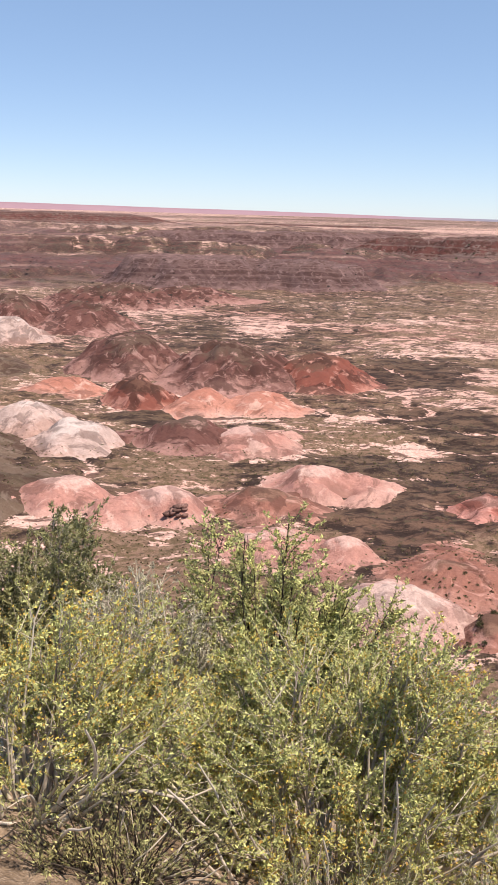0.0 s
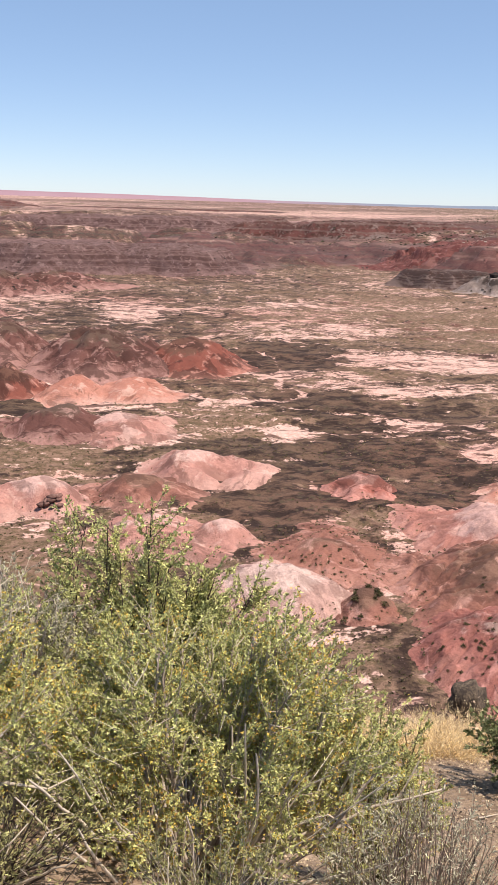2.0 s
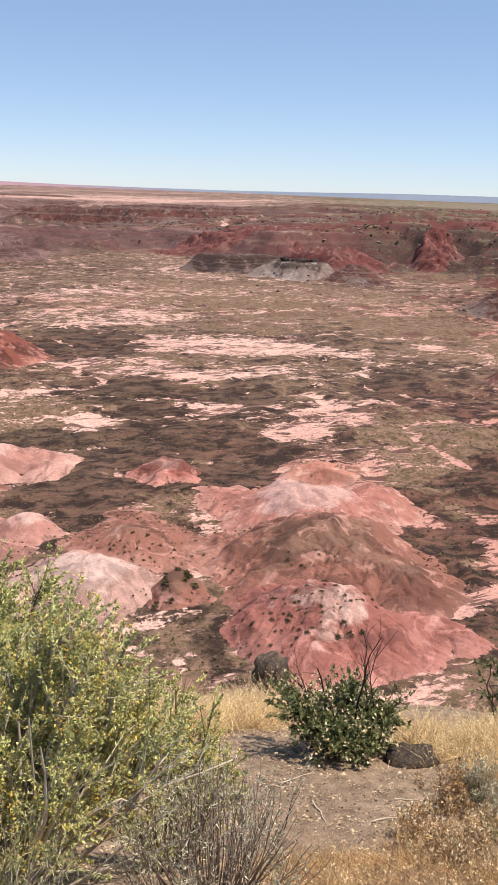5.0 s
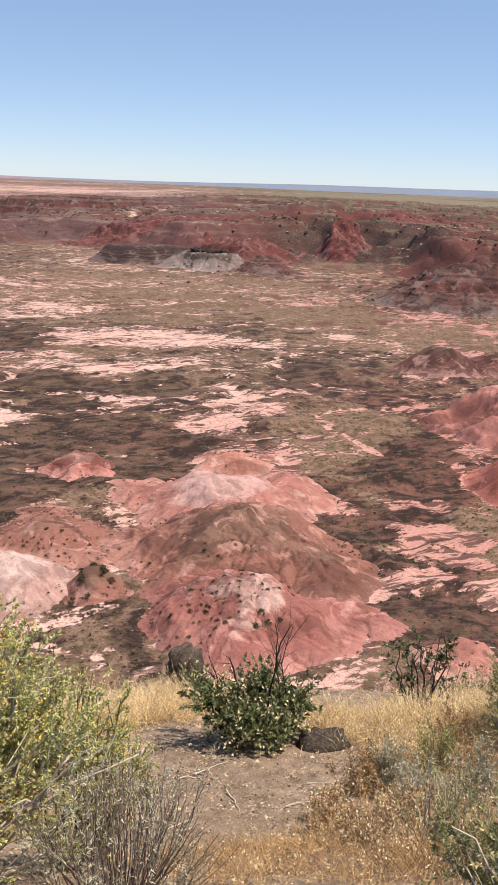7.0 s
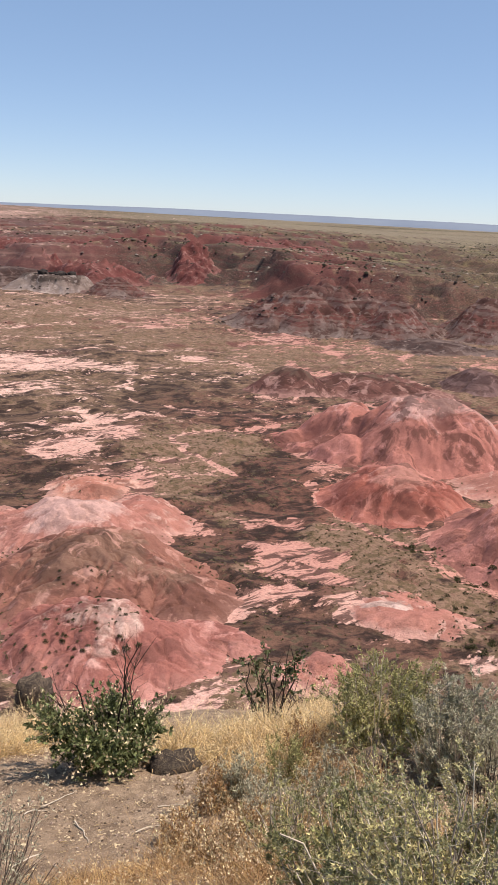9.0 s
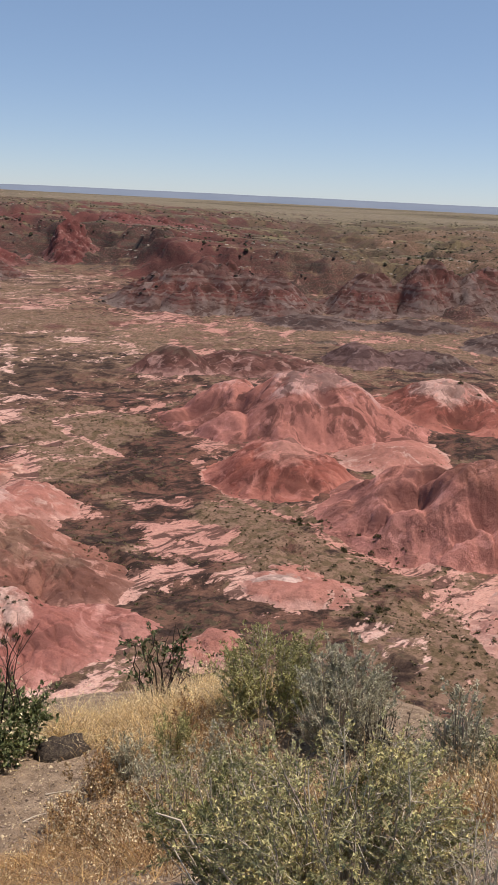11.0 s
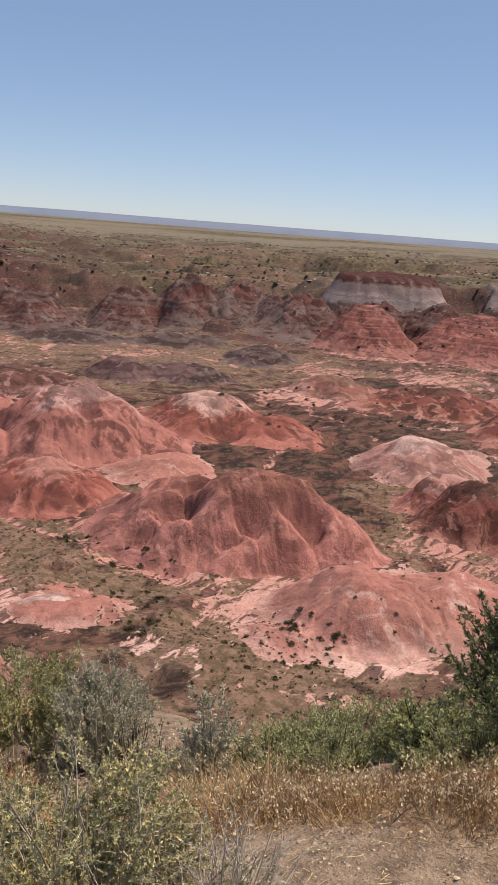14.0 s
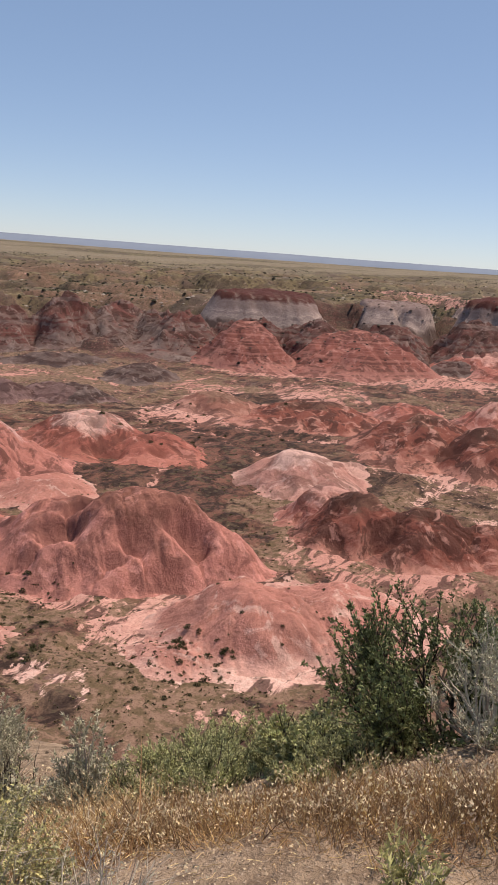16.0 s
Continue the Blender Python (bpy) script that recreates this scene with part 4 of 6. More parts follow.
def build_ground():
    steps = [(0.25, 10, 0.05), (10, 80, 0.05), (80, 700, 0.0070), (700, 1150, 0.0066), (1150, 4950, 0.018)]
    r = np.concatenate([[0.01]] + [np.exp(np.arange(math.log(a), math.log(b), q)) for a, b, q in steps] + [[4950.0]])
    fine = np.arange(-26, 96, 0.26)
    a = np.radians(np.concatenate([fine, np.arange(98, 333, 4.0)]))
    rr, aa = np.meshgrid(r, a, indexing="ij")
    x, y = rr * np.sin(aa), rr * np.cos(aa)
    z = land(x, y)
    verts = np.stack([x, y, z], -1).reshape(-1, 3)
    cols = len(a)
    faces = grid_faces(len(r), cols, True)[:, ::-1]
    ring = [int(np.argmin(np.abs(np.degrees(a) - q))) for q in (300, 204, 80, 8)]
    faces = np.vstack([faces, [ring]])
    me = mesh_from("ground", verts, faces, M_GROUND, True)
    x, y, z, rr = (q.ravel() for q in (x, y, z, rr))
    bear = np.degrees(np.arctan2(x, y))
    streak = fbm(x / 60, y / 25, 51, 4)
    bare = 0.27 + 0.75 * np.minimum(field(BARE, x, y), 0.75) - 0.55 * field(CRUST, x, y) + 0.55 * (streak - 0.5) + 0.05 * smooth(260, 360, rr)
    wash = np.exp(-(((fbm(x / 90, y / 90, 21, 3) - 0.5) / 0.012) ** 2))
    bare = bare + 0.4 * wash * (rr > 80)
    gathered = sample(*WASHES, x, y)
    bare = bare + 0.8 * smooth(0.16, 0.42, gathered) * (1 - 0.45 * smooth(240, 400, rr)) + 0.05 - 0.10 * smooth(25, 45, bear) - 0.02 * smooth(260, 420, rr)
    foot = np.interp(bear, BEAR, FOOT)
    out = smooth(60, 260, rr - foot)
    bare = bare + out * (0.12 - 0.42 * smooth(15, 38, bear))
    # far plain's pale and mauve bands: rock colours shifted to stand in for haze
    plain_out = smooth(1500, 2300, rr) * smooth(26, 14, bear)
    bare = bare + plain_out * (0.26 + 1.1 * (fbm(x / 900, y / 160, 121, 4) - 0.5))
    scrub = 0.5 * plain_out + 0.42 + 0.7 * field(SCRUB, x, y) - 0.8 * field(CRUST, x, y) + 0.6 * (fbm(x / 80, y / 80, 55, 4) - 0.5) + 0.35 * out * smooth(20, 40, bear) + 0.5 * smooth(90, 40, rr) + 0.06 * smooth(260, 420, rr)
    # redness fades out beyond 1200 m, paler ground standing in for haze
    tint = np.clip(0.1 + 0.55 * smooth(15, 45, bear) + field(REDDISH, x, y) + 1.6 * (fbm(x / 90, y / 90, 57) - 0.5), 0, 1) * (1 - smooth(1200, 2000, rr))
    # steepness along the sight lines marks the scarp's bare rock
    e = 4.0
    slope = np.hypot(land(x + e, y) - land(x - e, y), land(x, y + e) - land(x, y - e)) / (2 * e)
    scarp = smooth(0.10, 0.26, slope) * (rr > 420) * (1 - 0.75 * smooth(90, 200, rr - foot) * smooth(40, 54, bear))
    purple = smooth(30, 16, bear) * smooth(-40, 30, rr - foot) * (1 - smooth(1400, 2300, rr)) * smooth(0.32, 0.5, fbm(x / 200, y / 110, 59, 5)) + 0.5 * plain_out * smooth(0.40, 0.54, fbm(x / 800, y / 190, 123, 4))
    set_attr(me, "purple", purple)
    set_attr(me, "maroon", smooth(6, 14, bear) * (smooth(48, 36, bear) + 0.4 * smooth(44, 52, bear) * smooth(76, 64, bear)) * smooth(0.35, 0.6, fbm(x / 120, y / 120, 131, 4)))
    set_attr(me, "bare", bare - 0.25 * purple)
    set_attr(me, "scrub", scrub)
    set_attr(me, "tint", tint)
    set_attr(me, "scarp", scarp)
    set_attr(me, "near", smooth(16, 9, rr))
    # how strongly haze is painted over the plateau grass, growing with distance
    set_attr(me, "straw_haze", smooth(700, 2400, rr) * smooth(0.30, 0.55, fbm(x / 500, y / 200, 125, 4)))
    set_attr(me, "table", smooth(40, 260, rr - foot) * smooth(18, 36, bear) * np.maximum(smooth(0.36, 0.52, fbm(x / 70, y / 70, 107, 5)), smooth(500, 1500, rr - foot)) + 0.25 * plain_out)
    return tagged(new("ground", me), "painted desert ground of clay, sand and dry scrub", "ground", kind="structure")


ground = build_ground()

# ---- plants ----
LEAF_GREEN = plain("yellow_green_leaf", (0.58, 0.555, 0.23), 0.6, 60, 0.6, 0.2, (0.42, 0.45, 0.19))
LEAF_YELLOW = plain("yellow_flower", (0.72, 0.50, 0.13), 0.3, 60, 0.7, 0.4)
LEAF_OLIVE = plain("olive_leaf", (0.46, 0.42, 0.19), 0.5, 60, 0.6, 0.2, (0.31, 0.31, 0.14))
LEAF_SOFT = plain("soft_olive_leaf", (0.56, 0.48, 0.235), 0.55, 60, 0.6, 0.2, (0.31, 0.31, 0.16))
LEAF_DARK = plain("dark_green_leaf", (0.13, 0.145, 0.07), 0.5, 60, 0.45, 0.2)
LEAF_MID = plain("mid_green_leaf", (0.20, 0.225, 0.095), 0.6, 60, 0.45, 0.2, (0.14, 0.165, 0.075))
LEAF_FRESH = plain("fresh_green_leaf", (0.36, 0.345, 0.15), 0.5, 60, 0.5, 0.2, (0.22, 0.22, 0.115))
LEAF_HEDGE = plain("hedge_green_leaf", (0.50, 0.50, 0.24), 0.5, 60, 0.55, 0.2, (0.33, 0.34, 0.18))
LEAF_GREY = plain("grey_sage_leaf", (0.53, 0.505, 0.37), 0.4, 60, 0.8, 0.15, (0.36, 0.35, 0.25))
TWIG_GREY = plain("grey_twig", (0.50, 0.43, 0.35), 0.35, 30, 0.9)
BLEACHED = plain("bleached_wood", (0.66, 0.58, 0.49), 0.25, 40, 0.85)
TWIG_GREEN = plain("greenish_brown_twig", (0.21, 0.17, 0.095), 0.35, 30, 0.9)
TWIG_DARK = plain("dark_twig", (0.06, 0.046, 0.037), 0.3, 30, 0.9)
STRAW = plain("dry_straw", (0.86, 0.67, 0.38), 0.45, 30, 0.7, 0.2, (0.62, 0.44, 0.23))
RUSTY = plain("rusty_dry_grass", (0.50, 0.30, 0.145), 0.5, 30, 0.8, 0.2, (0.36, 0.25, 0.14))
SEED = plain("pale_seed_head", (0.80, 0.66, 0.44), 0.25, 30, 0.8, 0.3)


def tubes(lines, radii, sides=3):
    """Thin tapered tubes along polylines (n, k, 3); radii (n, k)."""
    n, k, _ = lines.shape
    d = np.gradient(lines, axis=1)
    d /= np.linalg.norm(d, axis=2, keepdims=True) + 1e-9
    ref = np.where(np.abs(d[..., 2:3]) > 0.9, np.array([1.0, 0, 0]), np.array([0, 0, 1.0]))
    e1 = np.cross(d, ref)
    e1 /= np.linalg.norm(e1, axis=2, keepdims=True) + 1e-9
    e2 = np.cross(d, e1)
    ring = []
    for s in range(sides):
        a = 2 * math.pi * s / sides
        ring.append(lines + radii[..., None] * (math.cos(a) * e1 + math.sin(a) * e2))
    verts = np.stack(ring, 2)
    idx = np.arange(n * k * sides).reshape(n, k, sides)
    nxt = np.roll(idx, -1, axis=2)
    faces = np.stack([idx[:, :-1], nxt[:, :-1], nxt[:, 1:], idx[:, 1:]], -1).reshape(-1, 4)
    return verts.reshape(-1, 3), faces


def leaf_quads(rng, pts, dirs, length, width, jitter=0.8):
    """Small pointed leaves at pts that grow along dirs."""
    n = len(pts)
    d = dirs + jitter * rng.normal(size=(n, 3))
    d /= np.linalg.norm(d, axis=1, keepdims=True) + 1e-9
    w = np.cross(d, rng.normal(size=(n, 3)))
    w /= np.linalg.norm(w, axis=1, keepdims=True) + 1e-9
    ln = length * rng.uniform(0.6, 1.3, (n, 1))
    wd = width * rng.uniform(0.7, 1.3, (n, 1)) * 0.5
    low = pts + d * ln * 0.25
    verts = np.stack([low - w * wd, low + w * wd, pts + d * ln], 1).reshape(-1, 3)
    return verts, np.arange(3 * n).reshape(-1, 3)


def bezier(p0, p1, p2, k):
    t = np.linspace(0, 1, k)[None, :, None]
    return (1 - t) ** 2 * p0[:, None] + 2 * t * (1 - t) * p1[:, None] + t * t * p2[:, None]


def bush_frame(rng, w, dpt, h, n_stem, n_twig, lift=0.7, twig=0.2, hollow=0.35, crook=1.0):
    """Main stems and twigs of a bush w wide, dpt deep and h high."""
    phi = rng.uniform(0, 2 * math.pi, n_stem)
    lean = np.sqrt(rng.uniform(0.02, 1, n_stem))
    reach = rng.uniform(0.7, 1.05, n_stem)
    end = np.stack([0.5 * w * lean * np.cos(phi) * reach, 0.5 * dpt * lean * np.sin(phi) * reach, h * (1 - 0.55 * lean**2.2) * rng.uniform(0.66, 1.02, n_stem)], 1)
    start = np.stack([0.07 * w * np.cos(phi), 0.07 * dpt * np.sin(phi), np.full(n_stem, -0.04)], 1) * rng.uniform(0.2, 1.6, (n_stem, 1))
    start[:, 2] = -0.04
    mid = start * 0.4 + end * np.array([0.62, 0.62, 0.42]) + rng.normal(size=(n_stem, 3)) * 0.05 * w
    stems = bezier(start, mid, end, 8) + np.cumsum(rng.normal(size=(n_stem, 8, 3)), 1) * 0.008 * crook * w * np.linspace(0, 1, 8)[None, :, None]
    which, at = rng.integers(0, n_stem, n_twig), rng.uniform(hollow, 1, n_twig) * 6.99
    i0 = at.astype(int)
    f = (at - i0)[:, None]
    p0 = stems[which, i0] * (1 - f) + stems[which, i0 + 1] * f
    out = p0 * np.array([1, 1, 0])
    out /= np.linalg.norm(out, axis=1, keepdims=True) + 0.05
    d = out * 0.7 + np.array([0, 0, lift]) + rng.normal(size=(n_twig, 3)) * 0.5
    d /= np.linalg.norm(d, axis=1, keepdims=True)
    ln = twig * w * rng.uniform(0.4, 1.2, (n_twig, 1))
    p2 = p0 + d * ln
    p2[:, 2] = np.maximum(p2[:, 2] + 0.1 * ln[:, 0], 0.02)
    twigs = bezier(p0, (p0 + p2) / 2 + rng.normal(size=(n_twig, 3)) * 0.12 * ln, p2, 3)
    return stems, twigs


def along_twigs(rng, twigs, per):
    n = len(twigs)
    pick = np.repeat(np.arange(n), per)
    at = (1 - 0.85 * rng.uniform(0, 1, n * per) ** 1.7) * 1.99
    i0 = at.astype(int)
    f = (at - i0)[:, None]
    p = twigs[pick, i0] * (1 - f) + twigs[pick, i0 + 1] * f
    d = twigs[pick, i0 + 1] - twigs[pick, i0]
    return p, d / (np.linalg.norm(d, axis=1, keepdims=True) + 1e-9)


def shrub(name, label, x, y, w, dpt, h, seed, leaf, per=30, n_stem=26, n_twig=420, size=(0.022, 0.007), wood=None, bloom=None, blooms=0, dead=0, stem_r=0.006, lift=0.7, twig=0.2, jitter=0.8, hollow=0.35, category="shrub", sink=0.0, crook=1.0, gap=0.44, snags=0):
    rng = np.random.default_rng(seed)
    z0 = float(surface(x, y)) - sink
    e = thing(name, x, y, z0, label, category)
    stems, twigs = bush_frame(rng, w, dpt, h, n_stem, n_twig, lift, twig, hollow, crook)
    # leafy clumps with gaps between them, thinner low down
    q = twigs[:, 0] * (3.2 / (0.35 * w + 0.2))
    full = 0.5 * vnoise(q[:, 0] + 1.7 * q[:, 2], q[:, 1] - 1.3 * q[:, 2], seed) + 0.5 * vnoise(q[:, 2] * 1.4 + 9, q[:, 0] - q[:, 1], seed + 1)
    twigs = twigs[full + 0.10 * np.clip(twigs[:, 0, 2] / h, 0, 1) > gap]
    if snags:
        open_front = (twigs[:, 0, 1] < -0.05 * dpt) & (twigs[:, 0, 2] < 0.66 * h) & (np.abs(twigs[:, 0, 0]) < 0.36 * w)
        twigs = twigs[~(open_front & (rng.uniform(size=len(twigs)) < np.where(twigs[:, 0, 2] < 0.42 * h, 0.72, 0.45)))]
        for _ in range(snags):
            side, tall = rng.uniform(-0.42, 0.42), rng.uniform(0.35, 0.85)
            p0 = np.array([[0.3 * side * w + rng.normal() * 0.05, -0.16 * dpt, 0.0]])
            p2 = np.array([[side * w, -dpt * rng.uniform(0.34, 0.5), tall * h]])
            line = bezier(p0, 0.5 * (p0 + p2) + rng.normal(size=(1, 3)) * 0.06, p2, 8) + np.cumsum(rng.normal(size=(1, 8, 3)), 1) * 0.006
            v, f = tubes(line, np.linspace(1, 0.35, 8)[None] * rng.uniform(0.004, 0.010), 6)
            part("dead_branch", mesh_from("dead_branch", v, f, BLEACHED, True), e, "thick bare bleached branch")
    n_twig = len(twigs)
    sr = np.linspace(1, 0.3, 8)[None] * stem_r * rng.uniform(0.6, 1.4, (n_stem, 1))
    tr = np.linspace(1, 0.35, 3)[None] * stem_r * 0.32 * rng.uniform(0.7, 1.3, (n_twig, 1))
    wood = wood or TWIG_GREY
    v, f = tubes(stems, sr, 5)
    part("branchwork", mesh_from("branchwork", v, f, wood, True), e, kind="stuff")
    v, f = tubes(twigs, tr, 3)
    part("twig_mass", mesh_from("twig_mass", v, f, wood), e, kind="stuff")
    if per:
        p, d = along_twigs(rng, twigs, max(1, int(0.82 * per)))
        v, f = leaf_quads(rng, p, d, 1.09 * size[0], 1.09 * size[1], jitter)
        part("foliage", mesh_from("foliage", v, f, leaf), e, kind="stuff")
    if blooms:
        tips = twigs[vnoise(twigs[:, -1, 0] * 6 + twigs[:, -1, 1] * 4, twigs[:, -1, 2] * 6, seed + 2) > 0.45]
        p = np.repeat(tips[:, -1], blooms, 0) + rng.normal(size=(len(tips) * blooms, 3)) * size[0] * 0.9
        v, f = leaf_quads(rng, p, np.tile([0, 0, 1.0], (len(p), 1)), size[0] * 0.8, size[0] * 0.55, 1.2)
        part("blossom", mesh_from("blossom", v, f, bloom or LEAF_YELLOW), e, "small yellow blossoms", kind="stuff")
    if dead:
        s2, _ = bush_frame(rng, w * 1.05, dpt * 1.1, h * 0.72, dead, 4, lift, twig, crook=2.5)
        for line in s2:
            v, f = tubes(line[None], np.linspace(1, 0.3, 8)[None] * stem_r * rng.uniform(0.7, 1.7), 5)
            part("dead_branch", mesh_from("dead_branch", v, f, TWIG_GREY, True), e, "bare bleached grey branch")
    return e


def blades(rng, pts, h, lean=0.35, width=0.004, k=3):
    """Grass blades as narrow bent strips."""
    n = len(pts)
    ln = h * rng.uniform(0.5, 1.2, (n, 1))
    d = rng.normal(size=(n, 3)) * lean
    d[:, 2] = 1
    d /= np.linalg.norm(d, axis=1, keepdims=True)
    bend = rng.normal(size=(n, 3)) * lean * 0.7
    bend[:, 2] = -np.abs(bend[:, 2]) * 0.5
    t = np.linspace(0, 1, k)[None, :, None]
    line = pts[:, None] + d[:, None] * ln[:, None] * t + bend[:, None] * ln[:, None] * t * t
    side = np.cross(d, rng.normal(size=(n, 3)))
    side /= np.linalg.norm(side, axis=1, keepdims=True) + 1e-9
    wd = width * rng.uniform(0.6, 1.3, (n, 1, 1)) * np.array([1, 0.8, 0.15])[None, :, None] * 0.5
    verts = np.stack([line - side[:, None] * wd, line + side[:, None] * wd], 2)
    idx = np.arange(n * k * 2).reshape(n, k, 2)
    faces = np.stack([idx[:, :-1, 0], idx[:, :-1, 1], idx[:, 1:, 1], idx[:, 1:, 0]], -1).reshape(-1, 4)
    return verts.reshape(-1, 3), faces, line[:, -1], d


def grass(name, label, spots, seed, h, mat, count, seeds=0, lean=0.35, width=0.004, tuft=0.07):
    """Tufts of grass over oval spots (x, y, half lengths); one object of stuff."""
    rng = np.random.default_rng(seed)
    pts = []
    for x, y, a, b, tufts in spots:
        rr, th = np.sqrt(rng.uniform(0, 1, tufts)), rng.uniform(0, 2 * math.pi, tufts)
        c = np.stack([x + a * rr * np.cos(th), y + b * rr * np.sin(th)], 1)
        p = np.repeat(c, count, 0) + rng.normal(size=(tufts * count, 2)) * tuft
        pts.append(p)
    p = np.concatenate(pts)
    base = np.column_stack([p, land(p[:, 0], p[:, 1]) - 0.01])
    size = h * (0.6 + 0.8 * vnoise(p[:, 0] * 3, p[:, 1] * 3, seed))[:, None]
    v, f, tip, d = blades(rng, base, size, lean, width)
    e = tagged(new(name, mesh_from(name, v, f, mat)), label, "grass", kind="stuff")
    if seeds:
        pick = rng.permutation(len(tip))[:seeds]
        q = np.repeat(tip[pick], 5, 0) - np.repeat(d[pick], 5, 0) * rng.uniform(0, 0.05, (seeds * 5, 1)) + rng.normal(size=(seeds * 5, 3)) * 0.008
        v, f = leaf_quads(rng, q, np.repeat(d[pick], 5, 0), 0.017, 0.008, 0.7)
        part("seed_heads", mesh_from("seed_heads", v, f, SEED), e, "pale dry seed heads")
    return e



def boulder_mesh(seed, size, mat, squash=0.75, detail=3):
    """A weathered stone with blunt edges."""
    bm = bmesh.new()
    bmesh.ops.create_icosphere(bm, subdivisions=detail, radius=1.0)
    rng = np.random.default_rng(seed)
    cuts = rng.normal(size=(9, 3))
    cuts /= np.linalg.norm(cuts, axis=1, keepdims=True)
    offs = rng.uniform(0.62, 0.92, 9)
    for v in bm.verts:
        co = np.array(v.co)
        for c, o in zip(cuts, offs):
            d = co @ c - o
            if d > 0:
                co = co - c * d * 0.85
        n = noise.noise(Vector(co * 2.3) + Vector((seed, 0, 0)))
        n2 = noise.noise(Vector(co * 7.0) + Vector((seed, 3, 0)))
        n3 = noise.noise(Vector(co * 15.0) + Vector((seed, 5, 1)))
        co = co * (1 + 0.27 * n + 0.16 * n2 + 0.08 * n3)
        v.co = (co[0] * size, co[1] * size * 0.85, co[2] * size * squash)
    me = bpy.data.meshes.new("boulder")
    bm.to_mesh(me)
    bm.free()
    me.materials.append(mat)
    if detail > 1:
        me.polygons.foreach_set("use_smooth", np.ones(len(me.polygons), bool))
    return me


def stone_material(name, color, spot, scale=12.0):
    m, n, l, bsdf = material(name, 0.9)
    p = place_vec(n)
    a, b = tex(n, l, scale, 6, 0.7, p), tex(n, l, scale * 4, 4, 0.7, p)
    info = n.new("ShaderNodeObjectInfo")
    col = mix(n, l, ramp(n, l, a, [(0.42, (0, 0, 0)), (0.66, (1, 1, 1))]), color, spot)
    col = mix(n, l, ramp(n, l, b, [(0.4, (0.5, 0.5, 0.5)), (0.6, (0, 0, 0))]), col, tuple(0.45 * c for c in color))
    hsv = n.new("ShaderNodeHueSaturation")
    l.new(col, hsv.inputs["Color"])
    l.new(calc(n, l, "MULTIPLY_ADD", info.outputs["Random"], 0.7, 0.65), hsv.inputs["Value"])
    l.new(hsv.outputs[0], bsdf.inputs["Base Color"])
    bump(n, l, bsdf, calc(n, l, "ADD", a, b), 0.7, 0.02)
    return m


BASALT = stone_material("dark_lichened_stone", (0.075, 0.06, 0.05), (0.20, 0.155, 0.11))
PEBBLE = stone_material("pale_pebble", (0.36, 0.26, 0.20), (0.52, 0.42, 0.34), 40)
LEDGE = stone_material("dark_red_sandstone", (0.16, 0.085, 0.07), (0.30, 0.18, 0.15), 1.5)
BLACKROCK = stone_material("black_rim_rock", (0.024, 0.02, 0.018), (0.07, 0.055, 0.048), 0.4)


def boulder(label, x, y, size, seed, mat, squash=0.75, sink=0.35):
    ob = new("boulder", boulder_mesh(seed, size, mat, squash))
    ob.location = (x, y, float(surface(x, y)) + size * squash * (1 - 2 * sink))
    return tagged(ob, label, "rock")


# ---- the rim, from the first bearing round ----
shrub("rabbitbrush", "large yellow-green rabbitbrush with yellow tips and bare grey branches", 0.33, 3.0, 1.75, 1.30, 1.03, 101, LEAF_GREEN, 66, 90, 3900, (0.016, 0.008), wood=TWIG_GREY, bloom=LEAF_YELLOW, blooms=10, dead=56, twig=0.11, hollow=0.36, stem_r=0.008, snags=18)
shrub("rabbitbrush", "yellow-flowered rabbitbrush beside a larger bush", -0.72, 2.75, 1.3, 1.0, 0.66, 102, LEAF_GREEN, 56, 46, 1400, (0.016, 0.0075), wood=TWIG_GREY, bloom=LEAF_YELLOW, blooms=9, dead=26, twig=0.14, hollow=0.3, stem_r=0.007, snags=10)
shrub("rabbitbrush", "slender yellow-green rabbitbrush at the edge of the gravel", 1.12, 3.45, 0.75, 0.7, 1.1, 106, LEAF_GREEN, 60, 34, 680, (0.015, 0.0068), wood=TWIG_GREEN, bloom=LEAF_YELLOW, blooms=5, dead=6, twig=0.15, hollow=0.15)
shrub("saltbush", "open olive saltbush with a dark crooked twig", 0.12, 4.5, 1.75, 1.1, 1.62, 103, LEAF_GREEN, 50, 60, 3200, (0.022, 0.010), wood=TWIG_DARK, twig=0.12, hollow=0.42, gap=0.37, lift=0.4)
shrub("saltbush", "dense fresh green saltbush", -1.2, 4.8, 1.4, 1.0, 1.34, 104, LEAF_FRESH, 50, 70, 3000, (0.026, 0.010), twig=0.12, hollow=0.15, gap=0.22)
shrub("sagebrush", "dark grey half-bare sagebrush", -0.5, 4.2, 1.05, 0.8, 0.95, 105, LEAF_GREY, 26, 80, 1500, (0.018, 0.005), wood=TWIG_GREY, twig=0.13, gap=0.36)
shrub("sagebrush", "wispy grey-green sagebrush of thin upright twigs", 1.0, 2.35, 0.8, 0.7, 0.55, 107, LEAF_GREY, 18, 150, 520, (0.02, 0.004), wood=plain("reddish_grey_twig", (0.25, 0.19, 0.15), 0.3, 30, 0.9), stem_r=0.003, lift=1.6, twig=0.2)
shrub("sagebrush", "low grey-green sagebrush in front of a larger bush", 0.30, 2.1, 0.6, 0.4, 0.28, 108, LEAF_FRESH, 20, 60, 400, (0.02, 0.004), stem_r=0.003, lift=1.4, twig=0.18, hollow=0.1)
